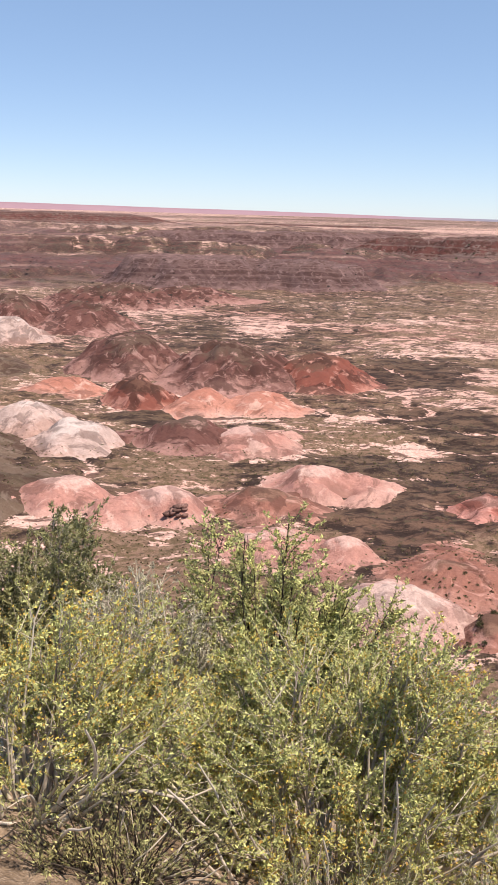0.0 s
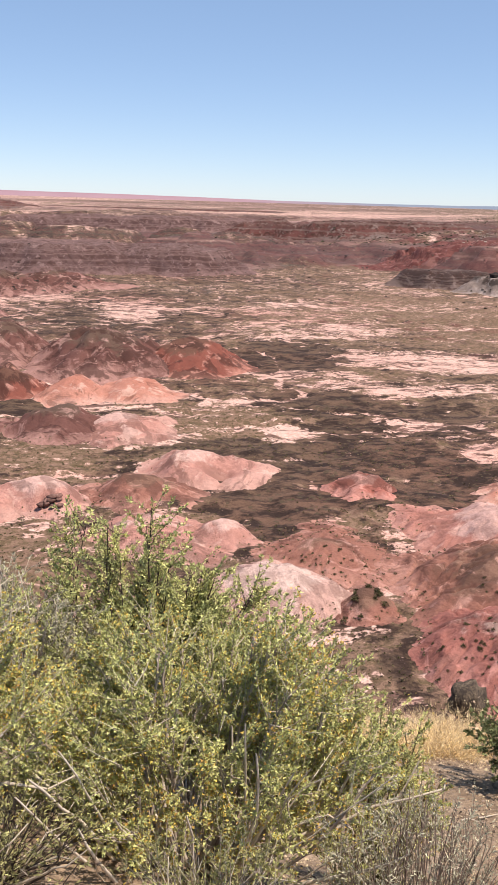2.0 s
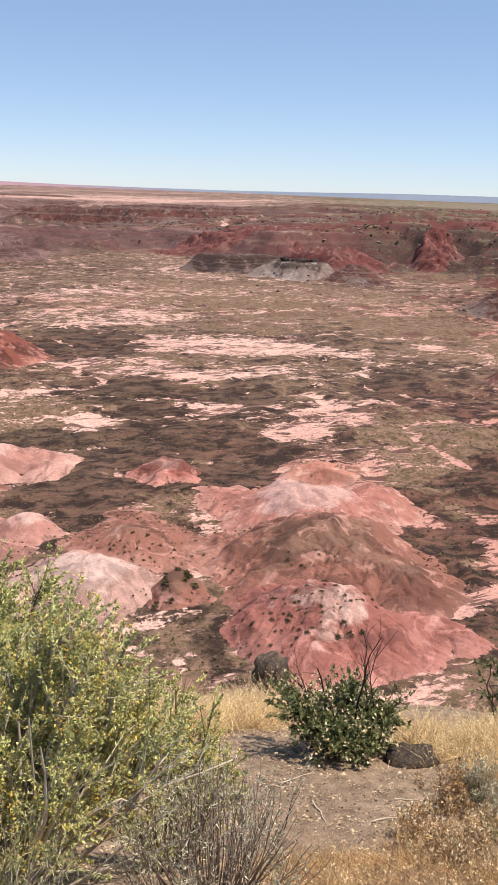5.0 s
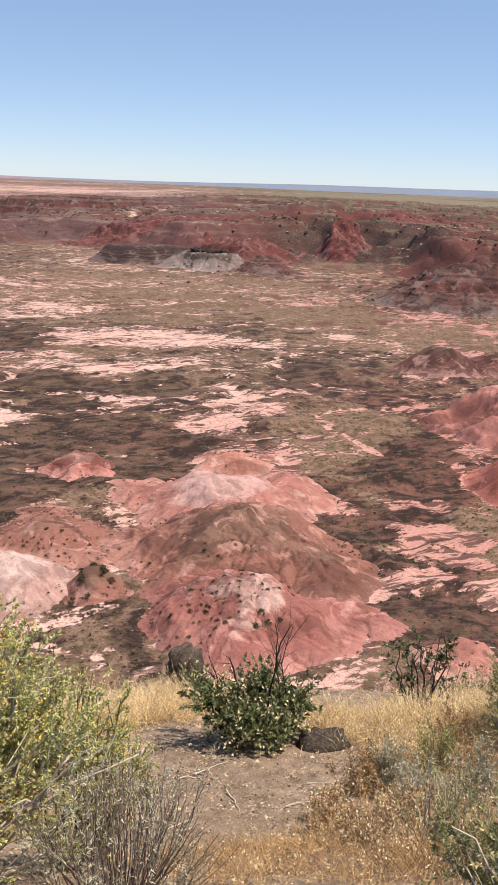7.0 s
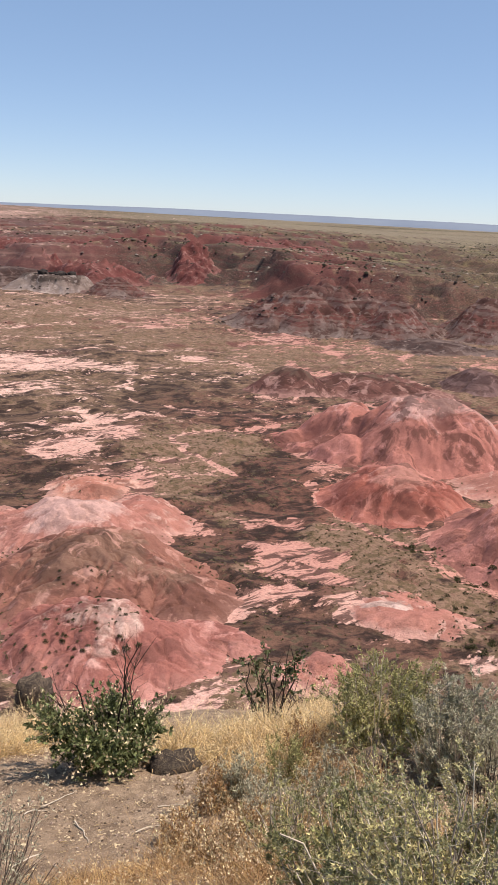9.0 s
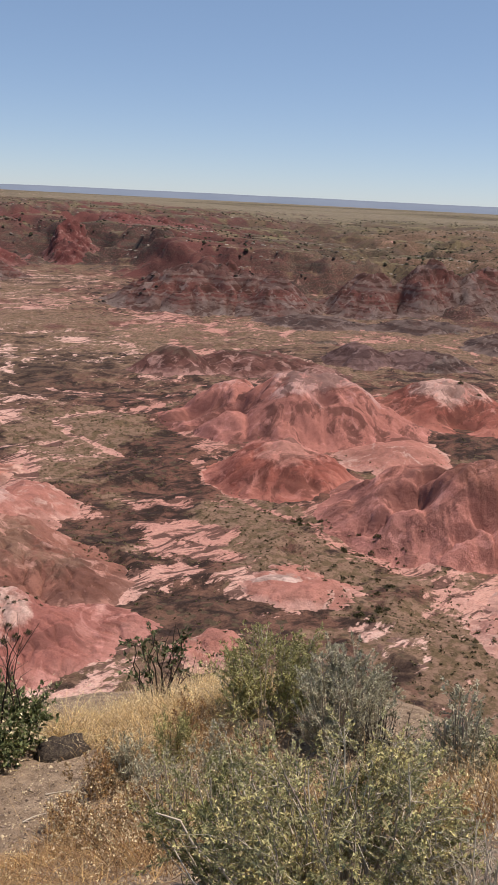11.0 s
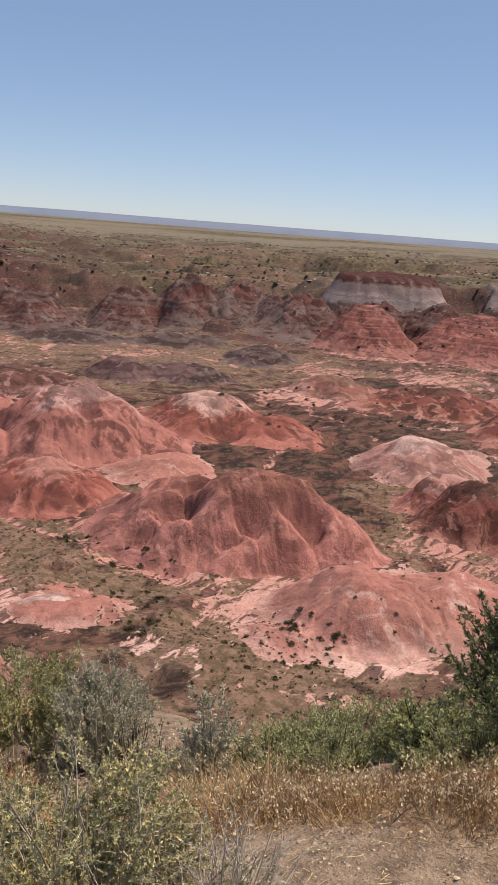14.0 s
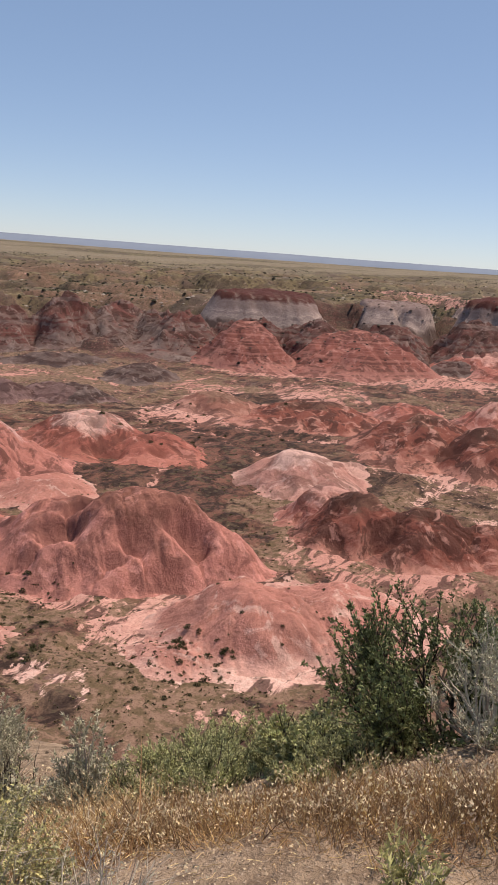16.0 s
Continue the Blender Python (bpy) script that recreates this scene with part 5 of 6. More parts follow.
shrub("saltbush", "leafy dark green shrub with a few dead stems", 3.0, 5.35, 1.1, 0.75, 0.47, 109, LEAF_MID, 26, 34, 900, (0.040, 0.022), wood=TWIG_DARK, bloom=SEED, blooms=5, twig=0.19, hollow=0.12, gap=0.45, lift=0.7, crook=2)
shrub("cliffrose", "crooked dead black stem with bare twigs", 3.12, 5.32, 0.8, 0.4, 1.0, 110, LEAF_DARK, 0, 6, 80, wood=TWIG_DARK, stem_r=0.010, lift=0.9, twig=0.32, crook=6)
shrub("cliffrose", "thin black shrub with sparse dark leaves", 4.65, 5.48, 0.62, 0.5, 0.90, 111, LEAF_DARK, 16, 16, 120, (0.045, 0.026), wood=TWIG_DARK, stem_r=0.010, twig=0.24, crook=5, gap=0.5)
shrub("saltbush", "rounded olive-green saltbush at the rim", 4.75, 4.3, 1.05, 0.9, 0.78, 112, LEAF_OLIVE, 40, 50, 1100, (0.028, 0.009), twig=0.15, hollow=0.15, dead=12)
shrub("sagebrush", "grey sagebrush with bleached twigs", 4.75, 3.55, 0.95, 0.8, 0.72, 113, LEAF_GREY, 60, 70, 1100, (0.024, 0.007), dead=14, lift=1.1, twig=0.15, hollow=0.15)
shrub("rabbitbrush", "near olive rabbitbrush with bare grey inner twigs", 1.88, 1.10, 0.86, 0.8, 0.46, 114, LEAF_SOFT, 46, 80, 2400, (0.012, 0.0058), wood=TWIG_GREY, dead=46, stem_r=0.004, twig=0.13, hollow=0.3, lift=0.4, gap=0.38)
shrub("rabbitbrush", "low bright green rabbitbrush", 1.95, 1.55, 0.6, 0.5, 0.5, 115, LEAF_FRESH, 44, 40, 700, (0.018, 0.005), stem_r=0.004, twig=0.16, hollow=0.1)
shrub("sagebrush", "bare grey sagebrush of tangled twigs", 2.0, 0.75, 0.5, 0.45, 0.32, 116, LEAF_GREY, 4, 60, 420, (0.014, 0.004), stem_r=0.003, lift=0.4, twig=0.25)
shrub("snakeweed", "small grey-green tuft in dry weeds", 3.2, 3.6, 0.42, 0.4, 0.42, 117, LEAF_GREY, 40, 40, 300, (0.024, 0.005), lift=1.4, twig=0.2, hollow=0.1)
shrub("snakeweed", "small green tuft in dry weeds", 2.75, 2.85, 0.5, 0.45, 0.42, 118, LEAF_OLIVE, 24, 40, 300, (0.02, 0.005), lift=1.2, twig=0.2, hollow=0.1, dead=10)
shrub("sagebrush", "dark dead sagebrush beside a lichened rock", 3.75, 2.45, 0.5, 0.45, 0.55, 119, LEAF_GREY, 3, 60, 420, (0.014, 0.004), wood=TWIG_DARK, stem_r=0.004, lift=1.0, twig=0.2)
shrub("sagebrush", "pale grey-green sagebrush at the rim", 3.75, 1.95, 0.5, 0.45, 0.47, 120, LEAF_GREY, 40, 44, 560, (0.022, 0.006), lift=1.2, twig=0.17, hollow=0.12)
shrub("greasewood", "dense dark green hedge-like shrub behind dry grass", 3.95, 1.45, 1.15, 0.8, 0.24, 121, LEAF_HEDGE, 46, 60, 2000, (0.02, 0.005), wood=TWIG_DARK, lift=1.0, twig=0.12, hollow=0.12, sink=0.12)
shrub("greasewood", "dense dark green hedge-like shrub behind dry grass", 4.05, 0.9, 1.0, 0.8, 0.19, 122, LEAF_HEDGE, 46, 60, 1600, (0.02, 0.006), wood=TWIG_DARK, lift=1.0, twig=0.12, hollow=0.12, sink=0.12)
shrub("greasewood", "low grey-green shrub between dry grass and hedge", 3.62, 0.62, 0.75, 0.6, 0.14, 128, LEAF_HEDGE, 40, 50, 900, (0.018, 0.005), wood=TWIG_DARK, lift=1.0, twig=0.13, hollow=0.12, sink=0.03)
shrub("greasewood", "low grey-green shrub between dry grass and hedge", 3.62, 1.25, 0.7, 0.5, 0.14, 129, LEAF_HEDGE, 40, 50, 800, (0.018, 0.005), wood=TWIG_DARK, lift=1.0, twig=0.13, hollow=0.12, sink=0.03)
shrub("cliffrose", "leafy bright green bush at the rim", 3.75, 0.9, 0.55, 0.45, 0.28, 123, LEAF_HEDGE, 60, 34, 600, (0.018, 0.008), wood=TWIG_DARK, twig=0.18)
shrub("cliffrose", "tall dark green cliffrose with upright leafy branches", 4.25, 0.38, 1.5, 1.2, 0.62, 124, LEAF_MID, 56, 34, 1100, (0.021, 0.010), wood=TWIG_DARK, stem_r=0.01, lift=0.9, twig=0.15, sink=0.10, gap=0.34)
shrub("sagebrush", "grey-green sagebrush below a taller shrub", 3.85, 0.15, 0.8, 0.6, 0.42, 125, LEAF_GREY, 34, 50, 700, (0.022, 0.005), lift=1.3, twig=0.15, hollow=0.12)
shrub("snakeweed", "low pale green plant at the edge of the gravel", 2.5, 0.12, 0.34, 0.3, 0.10, 126, LEAF_OLIVE, 20, 40, 160, (0.03, 0.008), lift=1.4, twig=0.25, hollow=0.1)

shrub("sagebrush", "tangle of grey sagebrush twigs below a larger bush", -0.35, 2.42, 0.9, 0.5, 0.26, 127, LEAF_OLIVE, 24, 50, 320, (0.018, 0.005), wood=TWIG_DARK, dead=14, stem_r=0.004, twig=0.2, hollow=0.1)
# low weeds and dry tufts between the larger shrubs
for x, y, leaf, h, seed in ((3.33, 4.11, LEAF_GREY, 0.34, 141), (3.78, 4.2, LEAF_OLIVE, 0.36, 142), (3.08, 3.47, RUSTY, 0.30, 143), (3.67, 3.64, LEAF_GREY, 0.38, 144),
                            (2.72, 3.8, RUSTY, 0.16, 145), (4.17, 4.47, RUSTY, 0.30, 146), (3.15, 4.15, RUSTY, 0.28, 147), (2.53, 3.1, RUSTY, 0.22, 148), (3.71, 2.31, LEAF_GREY, 0.26, 149)):
    dry = leaf is RUSTY
    shrub("dry_weed" if dry else "snakeweed", "dry brown weed with pale seed heads on the rim" if dry else "thin grey-green weed among dry grass on the rim", x, y, 0.36, 0.34, h, seed, leaf, 26, 26, 170, (0.024, 0.007),
          wood=TWIG_GREY if dry else TWIG_GREEN, bloom=SEED, blooms=5 if dry else 0, stem_r=0.003, lift=1.4, twig=0.3, hollow=0.15, gap=0.3, category="weed")
grass("dry_grass", "bright tan dry grass at the rim", [(2.0, 6.5, 0.95, 0.55, 230), (2.9, 6.9, 0.9, 0.5, 130), (-0.3, 5.6, 0.6, 0.5, 90), (3.9, 5.15, 0.5, 0.35, 90), (4.3, 4.85, 0.7, 0.4, 110), (5.0, 5.4, 0.8, 0.5, 110)], 201, 0.25, STRAW, 34, 8500, 0.6)
grass("dry_grass", "rusty brown dry grass and weeds", [(2.65, 2.45, 0.45, 0.5, 90), (3.0, 3.2, 0.6, 0.7, 110), (3.7, 3.9, 0.7, 0.5, 90), (3.3, 2.3, 0.6, 0.6, 110), (2.95, 1.55, 0.3, 0.3, 40)], 202, 0.22, RUSTY, 26, 3000, 0.55, 0.0035)
grass("dry_grass", "brown dry grass with pale seed heads along the gravel", [(3.02, 0.75, 0.22, 0.5, 80), (3.05, 1.3, 0.36, 0.3, 80), (3.05, 0.15, 0.22, 0.4, 70), (3.12, -0.3, 0.22, 0.35, 50)], 203, 0.12, plain("brown_stalk", (0.45, 0.28, 0.14), 0.5, 30, 0.8, 0.3, (0.27, 0.18, 0.11)), 40, 1700, 0.35, 0.003)
grass("dry_grass", "low straw at the foot of the dry grass", [(2.80, 0.95, 0.1, 0.5, 30), (2.84, 0.3, 0.1, 0.4, 20), (2.4, 3.4, 0.6, 0.4, 50), (1.9, 3.3, 0.4, 0.4, 30)], 204, 0.08, RUSTY, 34, 0, 0.9, 0.003)

grass("dry_grass", "matted orange-brown dry grass on the soil", [(2.0, 2.6, 0.7, 0.5, 130), (2.3, 3.3, 0.5, 0.4, 60), (1.9, 3.2, 0.5, 0.4, 60)], 205, 0.085, RUSTY, 30, 500, 1.0, 0.003)

grass("dry_grass", "pale straw-coloured dry grass between shrubs", [(3.9, 2.36, 0.25, 0.25, 30), (3.6, 2.4, 0.25, 0.25, 30), (3.4, 1.85, 0.3, 0.2, 30), (3.35, 2.75, 0.25, 0.25, 30), (3.55, 1.98, 0.22, 0.22, 30), (3.2, 1.57, 0.22, 0.22, 30), (4.01, 2.52, 0.22, 0.22, 30), (4.17, 2.09, 0.22, 0.22, 30)], 206, 0.13, STRAW, 34, 700, 0.6, 0.003)

boulder("dark lichened rock beside dry grass at the rim", 3.62, 8.2, 0.21, 301, BASALT, 1.25, -0.10)
boulder("dark lichened boulder half sunk in gravel", 3.36, 4.94, 0.19, 302, BASALT, 0.66, 0.48)
boulder("dark rock among dry weeds at the rim", 4.45, 4.05, 0.16, 303, BASALT, 0.7)
boulder("flat brown rock with yellow lichen in grass", 3.3, 2.05, 0.17, 304, BASALT, 0.6, 0.2)


# ---- distant things ----
def desert_shrub_template(seed, mat):
    rng = np.random.default_rng(seed)
    e = thing("desert_shrub", 0, 0, -500, "dark green desert shrub on bare clay", "shrub", "shrubs on the hills")
    n = 170
    p = rng.normal(size=(n, 3))
    p /= np.linalg.norm(p, axis=1, keepdims=True)
    p[:, 2] = np.abs(p[:, 2])
    p *= rng.uniform(0.45, 1.05, (n, 1)) * np.array([0.5, 0.5, 0.55]) * (0.75 + 0.5 * vnoise(p[:, :1] * 2 + seed, p[:, 1:2] * 2, seed))
    v, f = leaf_quads(rng, p, p * 1.6, 0.26, 0.15, 0.5)
    part("foliage", mesh_from("foliage", v, f, mat), e, kind="stuff")
    ends = p[:9] * 0.8
    v, f = tubes(bezier(np.zeros((9, 3)) - [0, 0, 0.15], ends * 0.4, ends, 4), np.full((9, 4), 0.02), 3)
    part("branchwork", mesh_from("branchwork", v, f, TWIG_DARK), e, kind="stuff")
    return e


SCRUB_LEAF = plain("scrub_leaf", (0.085, 0.080, 0.038), 0.4, 3, 0.8)
SCRUB_PALE = plain("pale_scrub_leaf", (0.20, 0.155, 0.09), 0.4, 3, 0.8)
templates = [desert_shrub_template(401 + i, SCRUB_LEAF) for i in range(3)]
rng = np.random.default_rng(77)


def scatter_shrubs(x, y, a, b, count, lo=0.5, hi=1.2):
    for _ in range(count):
        r, th = math.sqrt(rng.uniform()), rng.uniform(0, 2 * math.pi)
        px, py, s = x + a * r * math.cos(th), y + b * r * math.sin(th), rng.uniform(lo, hi)
        m = Matrix.LocRotScale((px, py, float(surface(px, py)) - 0.1), Euler((0, 0, rng.uniform(0, 6.28))), None)
        c = copy_thing(templates[rng.integers(0, 3)], m)
        c.scale = (s, s, s * rng.uniform(0.75, 1.1))


scatter_shrubs(57, 116, 9, 6, 46, 0.35, 0.75)
scatter_shrubs(49, 114, 6, 8, 26, 0.35, 0.8)
scatter_shrubs(62, 130, 5, 8, 24, 0.35, 0.75)
scatter_shrubs(37, 152, 7, 6, 24, 0.4, 0.8)
scatter_shrubs(39, 134, 5, 4, 10, 0.6, 1.5)
scatter_shrubs(120, 100, 9, 8, 18, 0.4, 1.0)
scatter_shrubs(118, 66, 10, 9, 26, 0.5, 1.2)
scatter_shrubs(145, 62, 16, 14, 16, 0.4, 0.8)
scatter_shrubs(300, 165, 60, 40, 30, 0.8, 1.8)
scatter_shrubs(127, 69, 4, 3, 14, 0.5, 1.3)
scatter_shrubs(134, 111, 4, 4, 14, 0.6, 1.4)
scatter_shrubs(126, 62, 5, 3, 14, 0.4, 1)
scatter_shrubs(134, 101, 9, 4, 8, 0.35, 0.8)
scatter_shrubs(111, 88, 4, 3, 14, 0.5, 1.2)
scatter_shrubs(134, 125, 3, 4, 14, 0.6, 1.3)
for t in templates:
    t.location = (56 + 2 * templates.index(t), 109, float(surface(56 + 2 * templates.index(t), 109)) - 0.1)


def scrub_cover():
    """Low scrub over the valley floor, too many to count."""
    g = np.random.default_rng(505)
    n = 30000
    r = g.uniform(85, 300, n)
    bear = np.radians(g.uniform(-20, 92, n))
    x, y = r * np.sin(bear), r * np.cos(bear)
    dense = fbm(x / 30, y / 30, 61, 4) + 0.5 * field(SCRUB, x, y) - 0.35 * field(BARE, x, y)
    keep = dense + g.uniform(-0.18, 0.18, n) > 0.50
    x, y = x[keep], y[keep]
    z = surface(x, y)
    spur = next(p for p in PLANS if p[1] == H_SPUR)
    raised = domes(x, y, spur[2], spur[3], spur[4], spur[6])[0]
    keep = z - land(x, y) - np.maximum(raised, 0) < 1.5
    x, y, z = x[keep], y[keep], z[keep]
    for name, mat, some in (("scrub", SCRUB_LEAF, slice(0, None, 2)), ("scrub", SCRUB_PALE, slice(1, None, 2))):
        c = np.repeat(np.column_stack([x, y, z])[some], 10, 0)
        size = np.repeat(g.uniform(0.10, 0.34, len(c) // 10), 10)[:, None]
        off = g.normal(size=(len(c), 3)) * np.array([0.42, 0.42, 0.2]) * size
        off[:, 2] = np.abs(off[:, 2])
        d = g.normal(size=(len(c), 3)) + [0, 0, 1.0]
        v, f = leaf_quads(g, c + off, d, 1.0, 1.0, 0.6)
        base = np.repeat(c + off, 3, 0)
        v = base + (v - base) * np.repeat(size, 3, 0)
        tagged(new(name, mesh_from(name, v, f, mat)), "low olive desert scrub over the valley floor", "scrub", kind="stuff")


scrub_cover()


def ledge_rocks(label, x, y, seed, count, spread, size, mat, rise=0.0):
    """A pile of ledge blocks: one thing, its blocks as parts."""
    g = np.random.default_rng(seed)
    e = thing("rock_ledge", x, y, float(surface(x, y)), label, "rock")
    for i in range(count):
        px, py = g.normal() * spread[0], g.normal() * spread[1]
        s = size * g.uniform(0.6, 1.3)
        b = part("block", boulder_mesh(seed + i, s, mat, 0.55, 1 if size > 2 else 2), e)
        b.location = (px, py, float(surface(x + px, y + py)) - e.location.z + 0.2 * s + rise * i)
        b.rotation_euler = (g.uniform(-0.2, 0.2), g.uniform(-0.2, 0.2), g.uniform(0, 3.1))
    return e


ledge_rocks("stack of dark red sandstone blocks on a pink bank", -15.5, 190, 611, 12, (1.6, 1.0), 1.1, LEDGE, 0.08)
ledge_rocks("black rocky cap of a small mesa", 303, 705, 631, 12, (9, 3), 4.0, BLACKROCK)
ledge_rocks("black ledge rocks below the scarp", 452, 545, 651, 10, (10, 3), 3.6, BLACKROCK)
ledge_rocks("dark ledge rocks along a scarp", -20, 980, 671, 12, (40, 3), 4.0, BLACKROCK)


def lumps(g, at, size, mat, name, label, category, squash=0.7):
    """Many small angular lumps (rocks, far shrubs) in one mesh of stuff."""
    ring = np.array([[1, 0, 0], [0.3, 0.95, 0.1], [-0.8, 0.6, 0], [-0.8, -0.6, 0.1], [0.3, -0.95, 0]])
    unit = np.vstack([ring, ring * [0.62, 0.62, 0] + [0.08, 0, 0.75], [[0.05, 0, 1.0]]])
    n, k = len(at), len(unit)
    a = g.uniform(0, 6.28, n)
    rot = np.stack([np.stack([np.cos(a), -np.sin(a), 0 * a], -1), np.stack([np.sin(a), np.cos(a), 0 * a], -1), np.stack([0 * a, 0 * a, squash + 0 * a], -1)], 1)
    v = at[:, None] + size[:, None, None] * np.einsum("nij,kj->nki", rot, unit) * g.uniform(0.7, 1.25, (n, k, 1))
    i = np.arange(n)[:, None] * k
    f = [i + [s, (s + 1) % 5, 5 + (s + 1) % 5] for s in range(5)] + [i + [s, 5 + (s + 1) % 5, 5 + s] for s in range(5)] + [i + [5 + s, 5 + (s + 1) % 5, 10] for s in range(5)]
    tagged(new(name, mesh_from(name, v.reshape(-1, 3), np.concatenate(f), mat)), label, category, kind="stuff")


def far_cover():
    """Boulders on the scarp and dark shrubs over the plateau, too many to count."""
    g = np.random.default_rng(515)
    n = 60000
    r, bear = g.uniform(520, 1300, n), g.uniform(-18, 84, n)
    x, y = r * np.sin(np.radians(bear)), r * np.cos(np.radians(bear))
    e = 4.0
    steep = np.hypot(surface(x + e, y) - surface(x - e, y), surface(x, y + e) - surface(x, y - e)) / (2 * e)
    heap = fbm(x / 45, y / 45, 63, 4)
    keep = (steep > 0.13) & (heap + g.uniform(-0.15, 0.15, n) > 0.56)
    x, y = x[keep][:6500], y[keep][:6500]
    at = np.column_stack([x, y, surface(x, y) - 0.3])
    size = 0.5 + 1.3 * g.uniform(size=len(x)) ** 3
    rubble = plain("scarp_rubble", (0.05, 0.04, 0.034), 0.7, 1.0, 0.95)
    lumps(g, at, size, rubble, "rubble", "dark boulders strewn over the scarp", "rocks")
    n = 40000
    r, bear = 560 * np.exp(g.uniform(0, 1.35, n)), g.uniform(12, 92, n)
    x, y = r * np.sin(np.radians(bear)), r * np.cos(np.radians(bear))
    foot = np.interp(bear, BEAR, FOOT)
    dense = fbm(x / 120, y / 120, 65, 4)
    keep = (r > foot + 150) & (dense + g.uniform(-0.12, 0.12, n) > 0.47)
    x, y = x[keep][:11000], y[keep][:11000]
    at = np.column_stack([x, y, surface(x, y) - 0.2])
    size = 0.7 + 1.5 * g.uniform(size=len(x)) ** 2
    lumps(g, at, size, plain("plateau_shrub", (0.034, 0.032, 0.019), 0.5, 1.0, 0.9), "scrub", "dark shrubs dotted over the grassy plateau", "scrub", 0.8)
    n = 30000
    r, bear = g.uniform(600, 1500, n), g.uniform(20, 90, n)
    x, y = r * np.sin(np.radians(bear)), r * np.cos(np.radians(bear))
    keep = (r > np.interp(bear, BEAR, FOOT) + 120) & (fbm(x / 50, y / 50, 67, 4) + g.uniform(-0.08, 0.08, n) > 0.58)
    x, y = x[keep][:3500], y[keep][:3500]
    at = np.column_stack([x, y, surface(x, y) - 0.3])
    size = 0.6 + 1.6 * g.uniform(size=len(x)) ** 2
    lumps(g, at, size, plain("pale_ledge_stone", (0.24, 0.205, 0.18), 0.5, 1.0, 0.95), "ledge_stones", "pale grey ledge stones scattered along the scarp", "rocks", 0.45)


far_cover()


def mountains():
    """The faint blue range on the skyline, and the red tableland at its end, haze put into their colours."""
    a = np.radians(np.arange(-24, 94, 0.2))
    deg = np.degrees(a)
    top = np.interp(deg, [-24, -14, 0, 10, 20, 30, 45, 58, 66, 74, 94], [36, 32, 24, 13, 14, 28, 28, 28, 28, 27, 26])
    top = top + 5 * (fbm(deg / 5, deg * 0, 71, 4) - 0.5)
    r = np.array([4600.0, 4780.0, 4880.0, 4930.0])[:, None]
    z = np.stack([np.full_like(top, -45), 0.3 * top - 10, top, 0.3 * top - 6])
    verts = np.stack([r * np.sin(a), r * np.cos(a), z], -1).reshape(-1, 3)
    m, n, l, bsdf = material("haze_tinted_range", 1.0)
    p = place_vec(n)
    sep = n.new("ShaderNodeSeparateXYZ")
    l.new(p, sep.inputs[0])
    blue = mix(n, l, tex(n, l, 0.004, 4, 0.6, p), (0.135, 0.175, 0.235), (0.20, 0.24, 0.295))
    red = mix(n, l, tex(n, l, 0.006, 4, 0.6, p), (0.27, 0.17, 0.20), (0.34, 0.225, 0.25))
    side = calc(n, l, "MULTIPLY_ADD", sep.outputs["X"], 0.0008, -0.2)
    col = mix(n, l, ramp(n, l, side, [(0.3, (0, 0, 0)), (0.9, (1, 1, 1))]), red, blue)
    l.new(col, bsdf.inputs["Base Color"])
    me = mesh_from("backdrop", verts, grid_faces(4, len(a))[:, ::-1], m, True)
    tagged(new("backdrop", me), "mountain range on the horizon, haze painted in as faint blue", "mountains", kind="structure")


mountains()


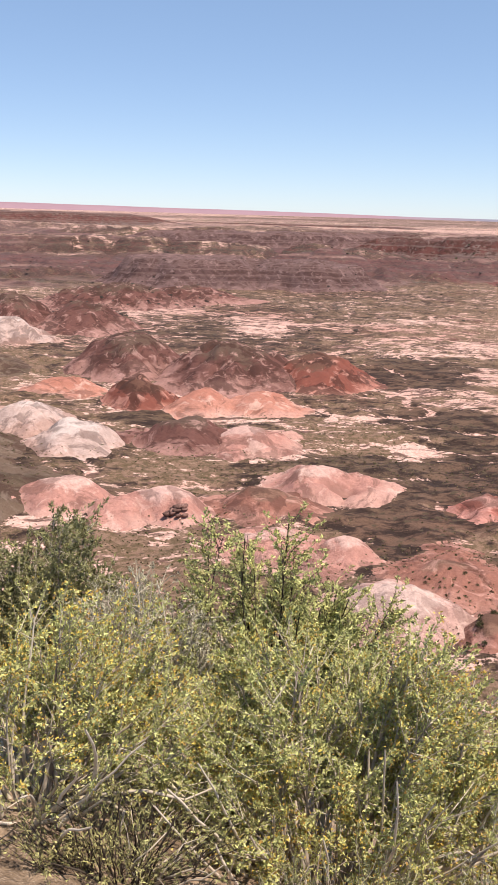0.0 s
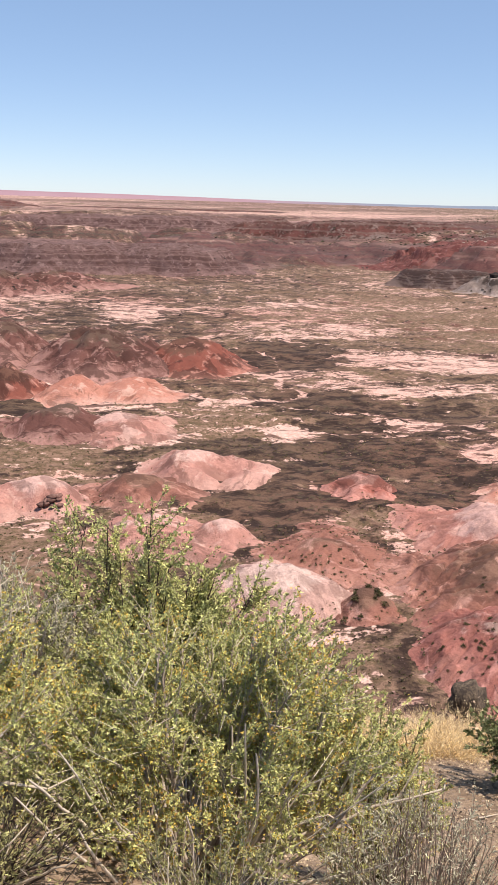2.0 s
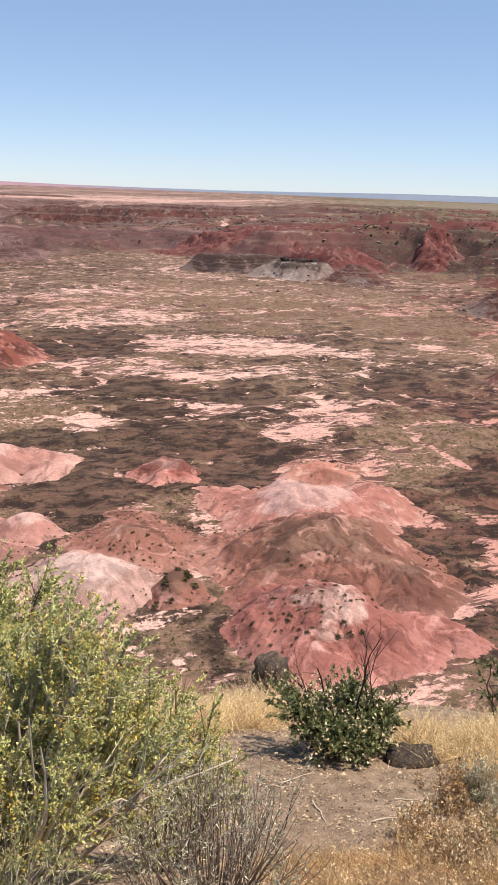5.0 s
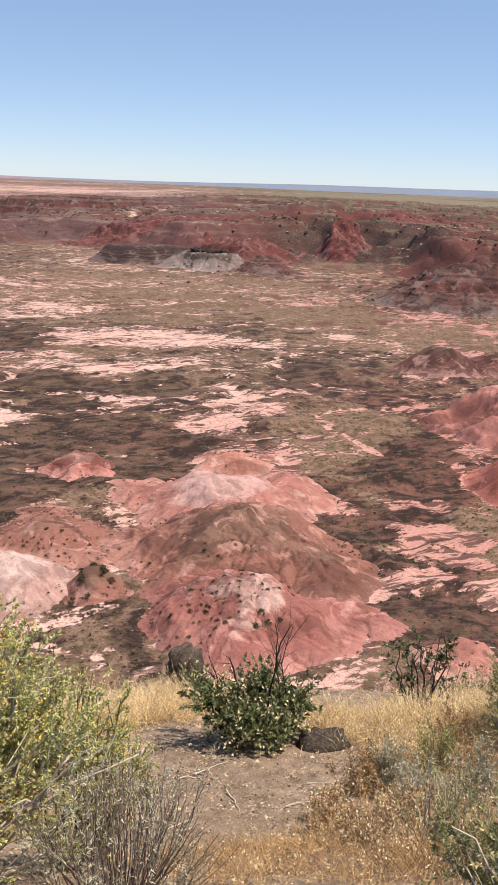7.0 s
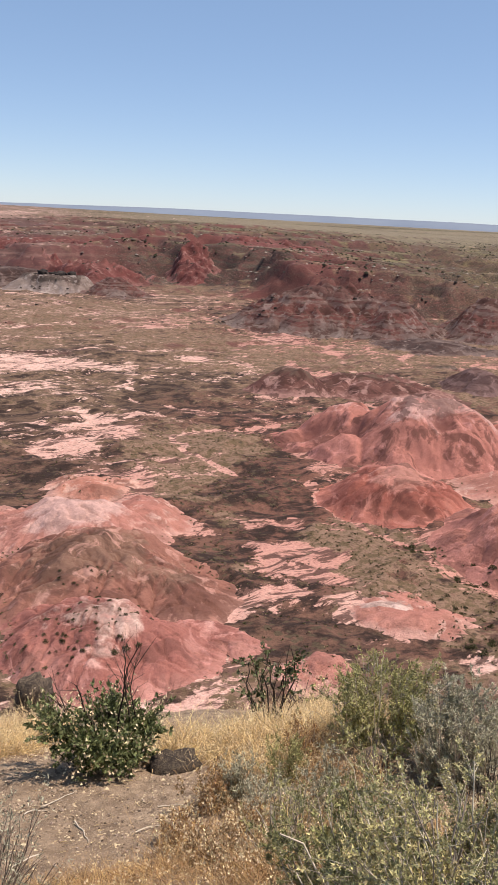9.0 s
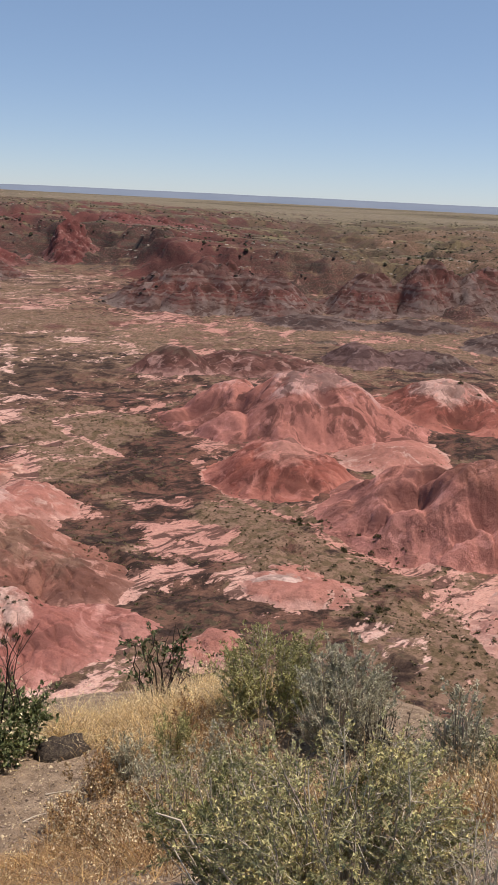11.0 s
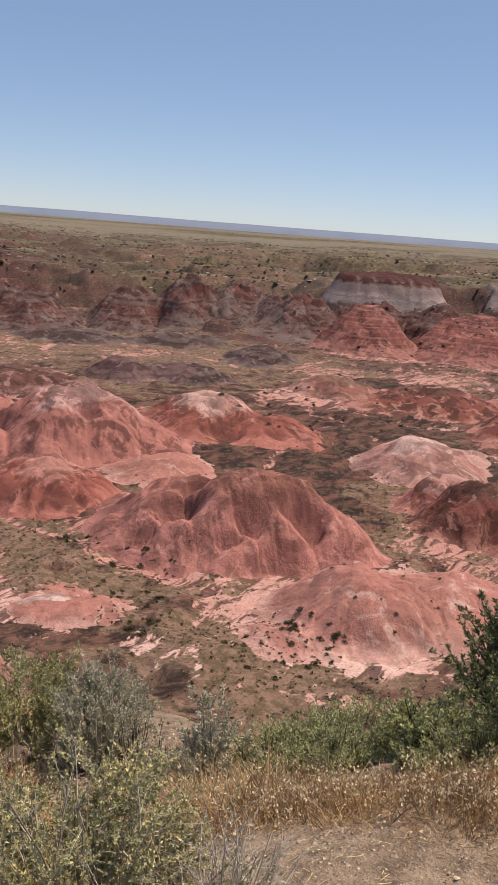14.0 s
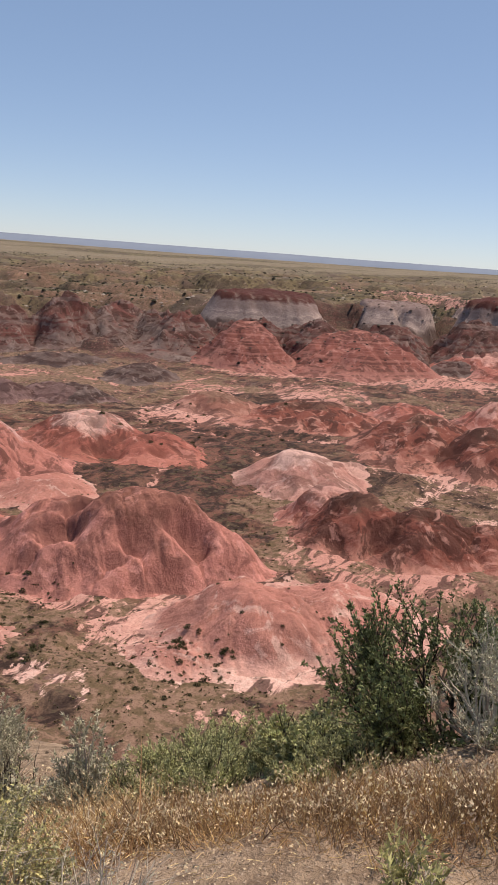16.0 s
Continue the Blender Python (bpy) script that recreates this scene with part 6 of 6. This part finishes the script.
# ---- gravel and litter at the rim ----
def gravel():
    g = np.random.default_rng(900)
    shapes = [boulder_mesh(901 + i, 0.5, PEBBLE, 0.6, 1) for i in range(4)]
    for i in range(260):
        if i % 3:
            x, y = 2.5 + g.normal() * 0.55, 4.4 + g.normal() * 0.75
        else:
            x, y = 2.45 + g.normal() * 0.35, 0.55 + g.normal() * 0.5
        s = g.uniform(0.010, 0.032) if i % 3 else g.uniform(0.004, 0.013)
        ob = new("stone", shapes[i % 4])
        ob.parent = ground
        ob.matrix_basis = Matrix.LocRotScale((x, y, float(land(x, y)) + 0.1 * s), Euler((g.uniform(-0.4, 0.4), 0, g.uniform(0, 6.28))), (s, s, s))
    n = 40000
    r, b = g.uniform(1.6, 7.0, n), np.radians(g.uniform(8, 88, n))
    x, y = r * np.sin(b), r * np.cos(b)
    c = np.column_stack([x, y, land(x, y)])
    s = g.uniform(0.003, 0.012, n) * np.where(g.uniform(size=n) > 0.92, 2.0, 1) * np.clip(r / 5, 0.4, 1)
    unit = np.array([[1, 0, 0], [-0.5, 0.8, 0], [-0.5, -0.8, 0], [0.1, 0.05, 0.75]])
    a = g.uniform(0, 6.28, n)
    rot = np.stack([np.stack([np.cos(a), -np.sin(a), 0 * a], -1), np.stack([np.sin(a), np.cos(a), 0 * a], -1), np.stack([0 * a, 0 * a, 1 + 0 * a], -1)], 1)
    v = c[:, None] + s[:, None, None] * np.einsum("nij,kj->nki", rot, unit) * g.uniform(0.7, 1.3, (n, 4, 1))
    i = np.arange(n)[:, None] * 4
    f = np.concatenate([i + [0, 1, 3], i + [1, 2, 3], i + [2, 0, 3]])
    chips = plain("gravel_chip", (0.34, 0.26, 0.185), 0.8, 80, 0.9)
    tagged(new("gravel", mesh_from("gravel", v.reshape(-1, 3), f, chips)), "small pale and dark stone chips on bare soil", "gravel", kind="stuff")
    m = 4500
    r, b = g.uniform(1.6, 7.5, m), np.radians(g.uniform(5, 88, m))
    x, y = r * np.sin(b), r * np.cos(b)
    th, ln = g.uniform(0, 6.28, m), g.uniform(0.012, 0.06, m)
    x2, y2 = x + ln * np.cos(th), y + ln * np.sin(th)
    p0, p2 = np.column_stack([x, y, land(x, y) + 0.006]), np.column_stack([x2, y2, land(x2, y2) + 0.006])
    v, f = tubes(bezier(p0, (p0 + p2) / 2 + g.normal(size=(m, 3)) * 0.006, p2, 3), np.full((m, 3), 0.0009), 3)
    tagged(new("plant_litter", mesh_from("plant_litter", v, f, STRAW)), "dry stalks and bits of straw on the soil", "litter", kind="stuff")
    for i in range(9):
        x, y, th = 2.4 + g.normal() * 0.5, 4.2 + g.normal() * 0.5, g.uniform(0, 6.28)
        k = np.linspace(0, 1, 7)
        ln = g.uniform(0.15, 0.4)
        lx = x + ln * k * math.cos(th) + np.cumsum(g.normal(size=7)) * 0.012
        ly = y + ln * k * math.sin(th) + np.cumsum(g.normal(size=7)) * 0.012
        line = np.column_stack([lx, ly, land(lx, ly) + 0.008])[None]
        v, f = tubes(line, np.linspace(0.006, 0.002, 7)[None], 5)
        tagged(new("fallen_twig", mesh_from("fallen_twig", v, f, TWIG_GREY, True)), "bleached fallen twig on gravel", "twig", "fallen twigs")


gravel()
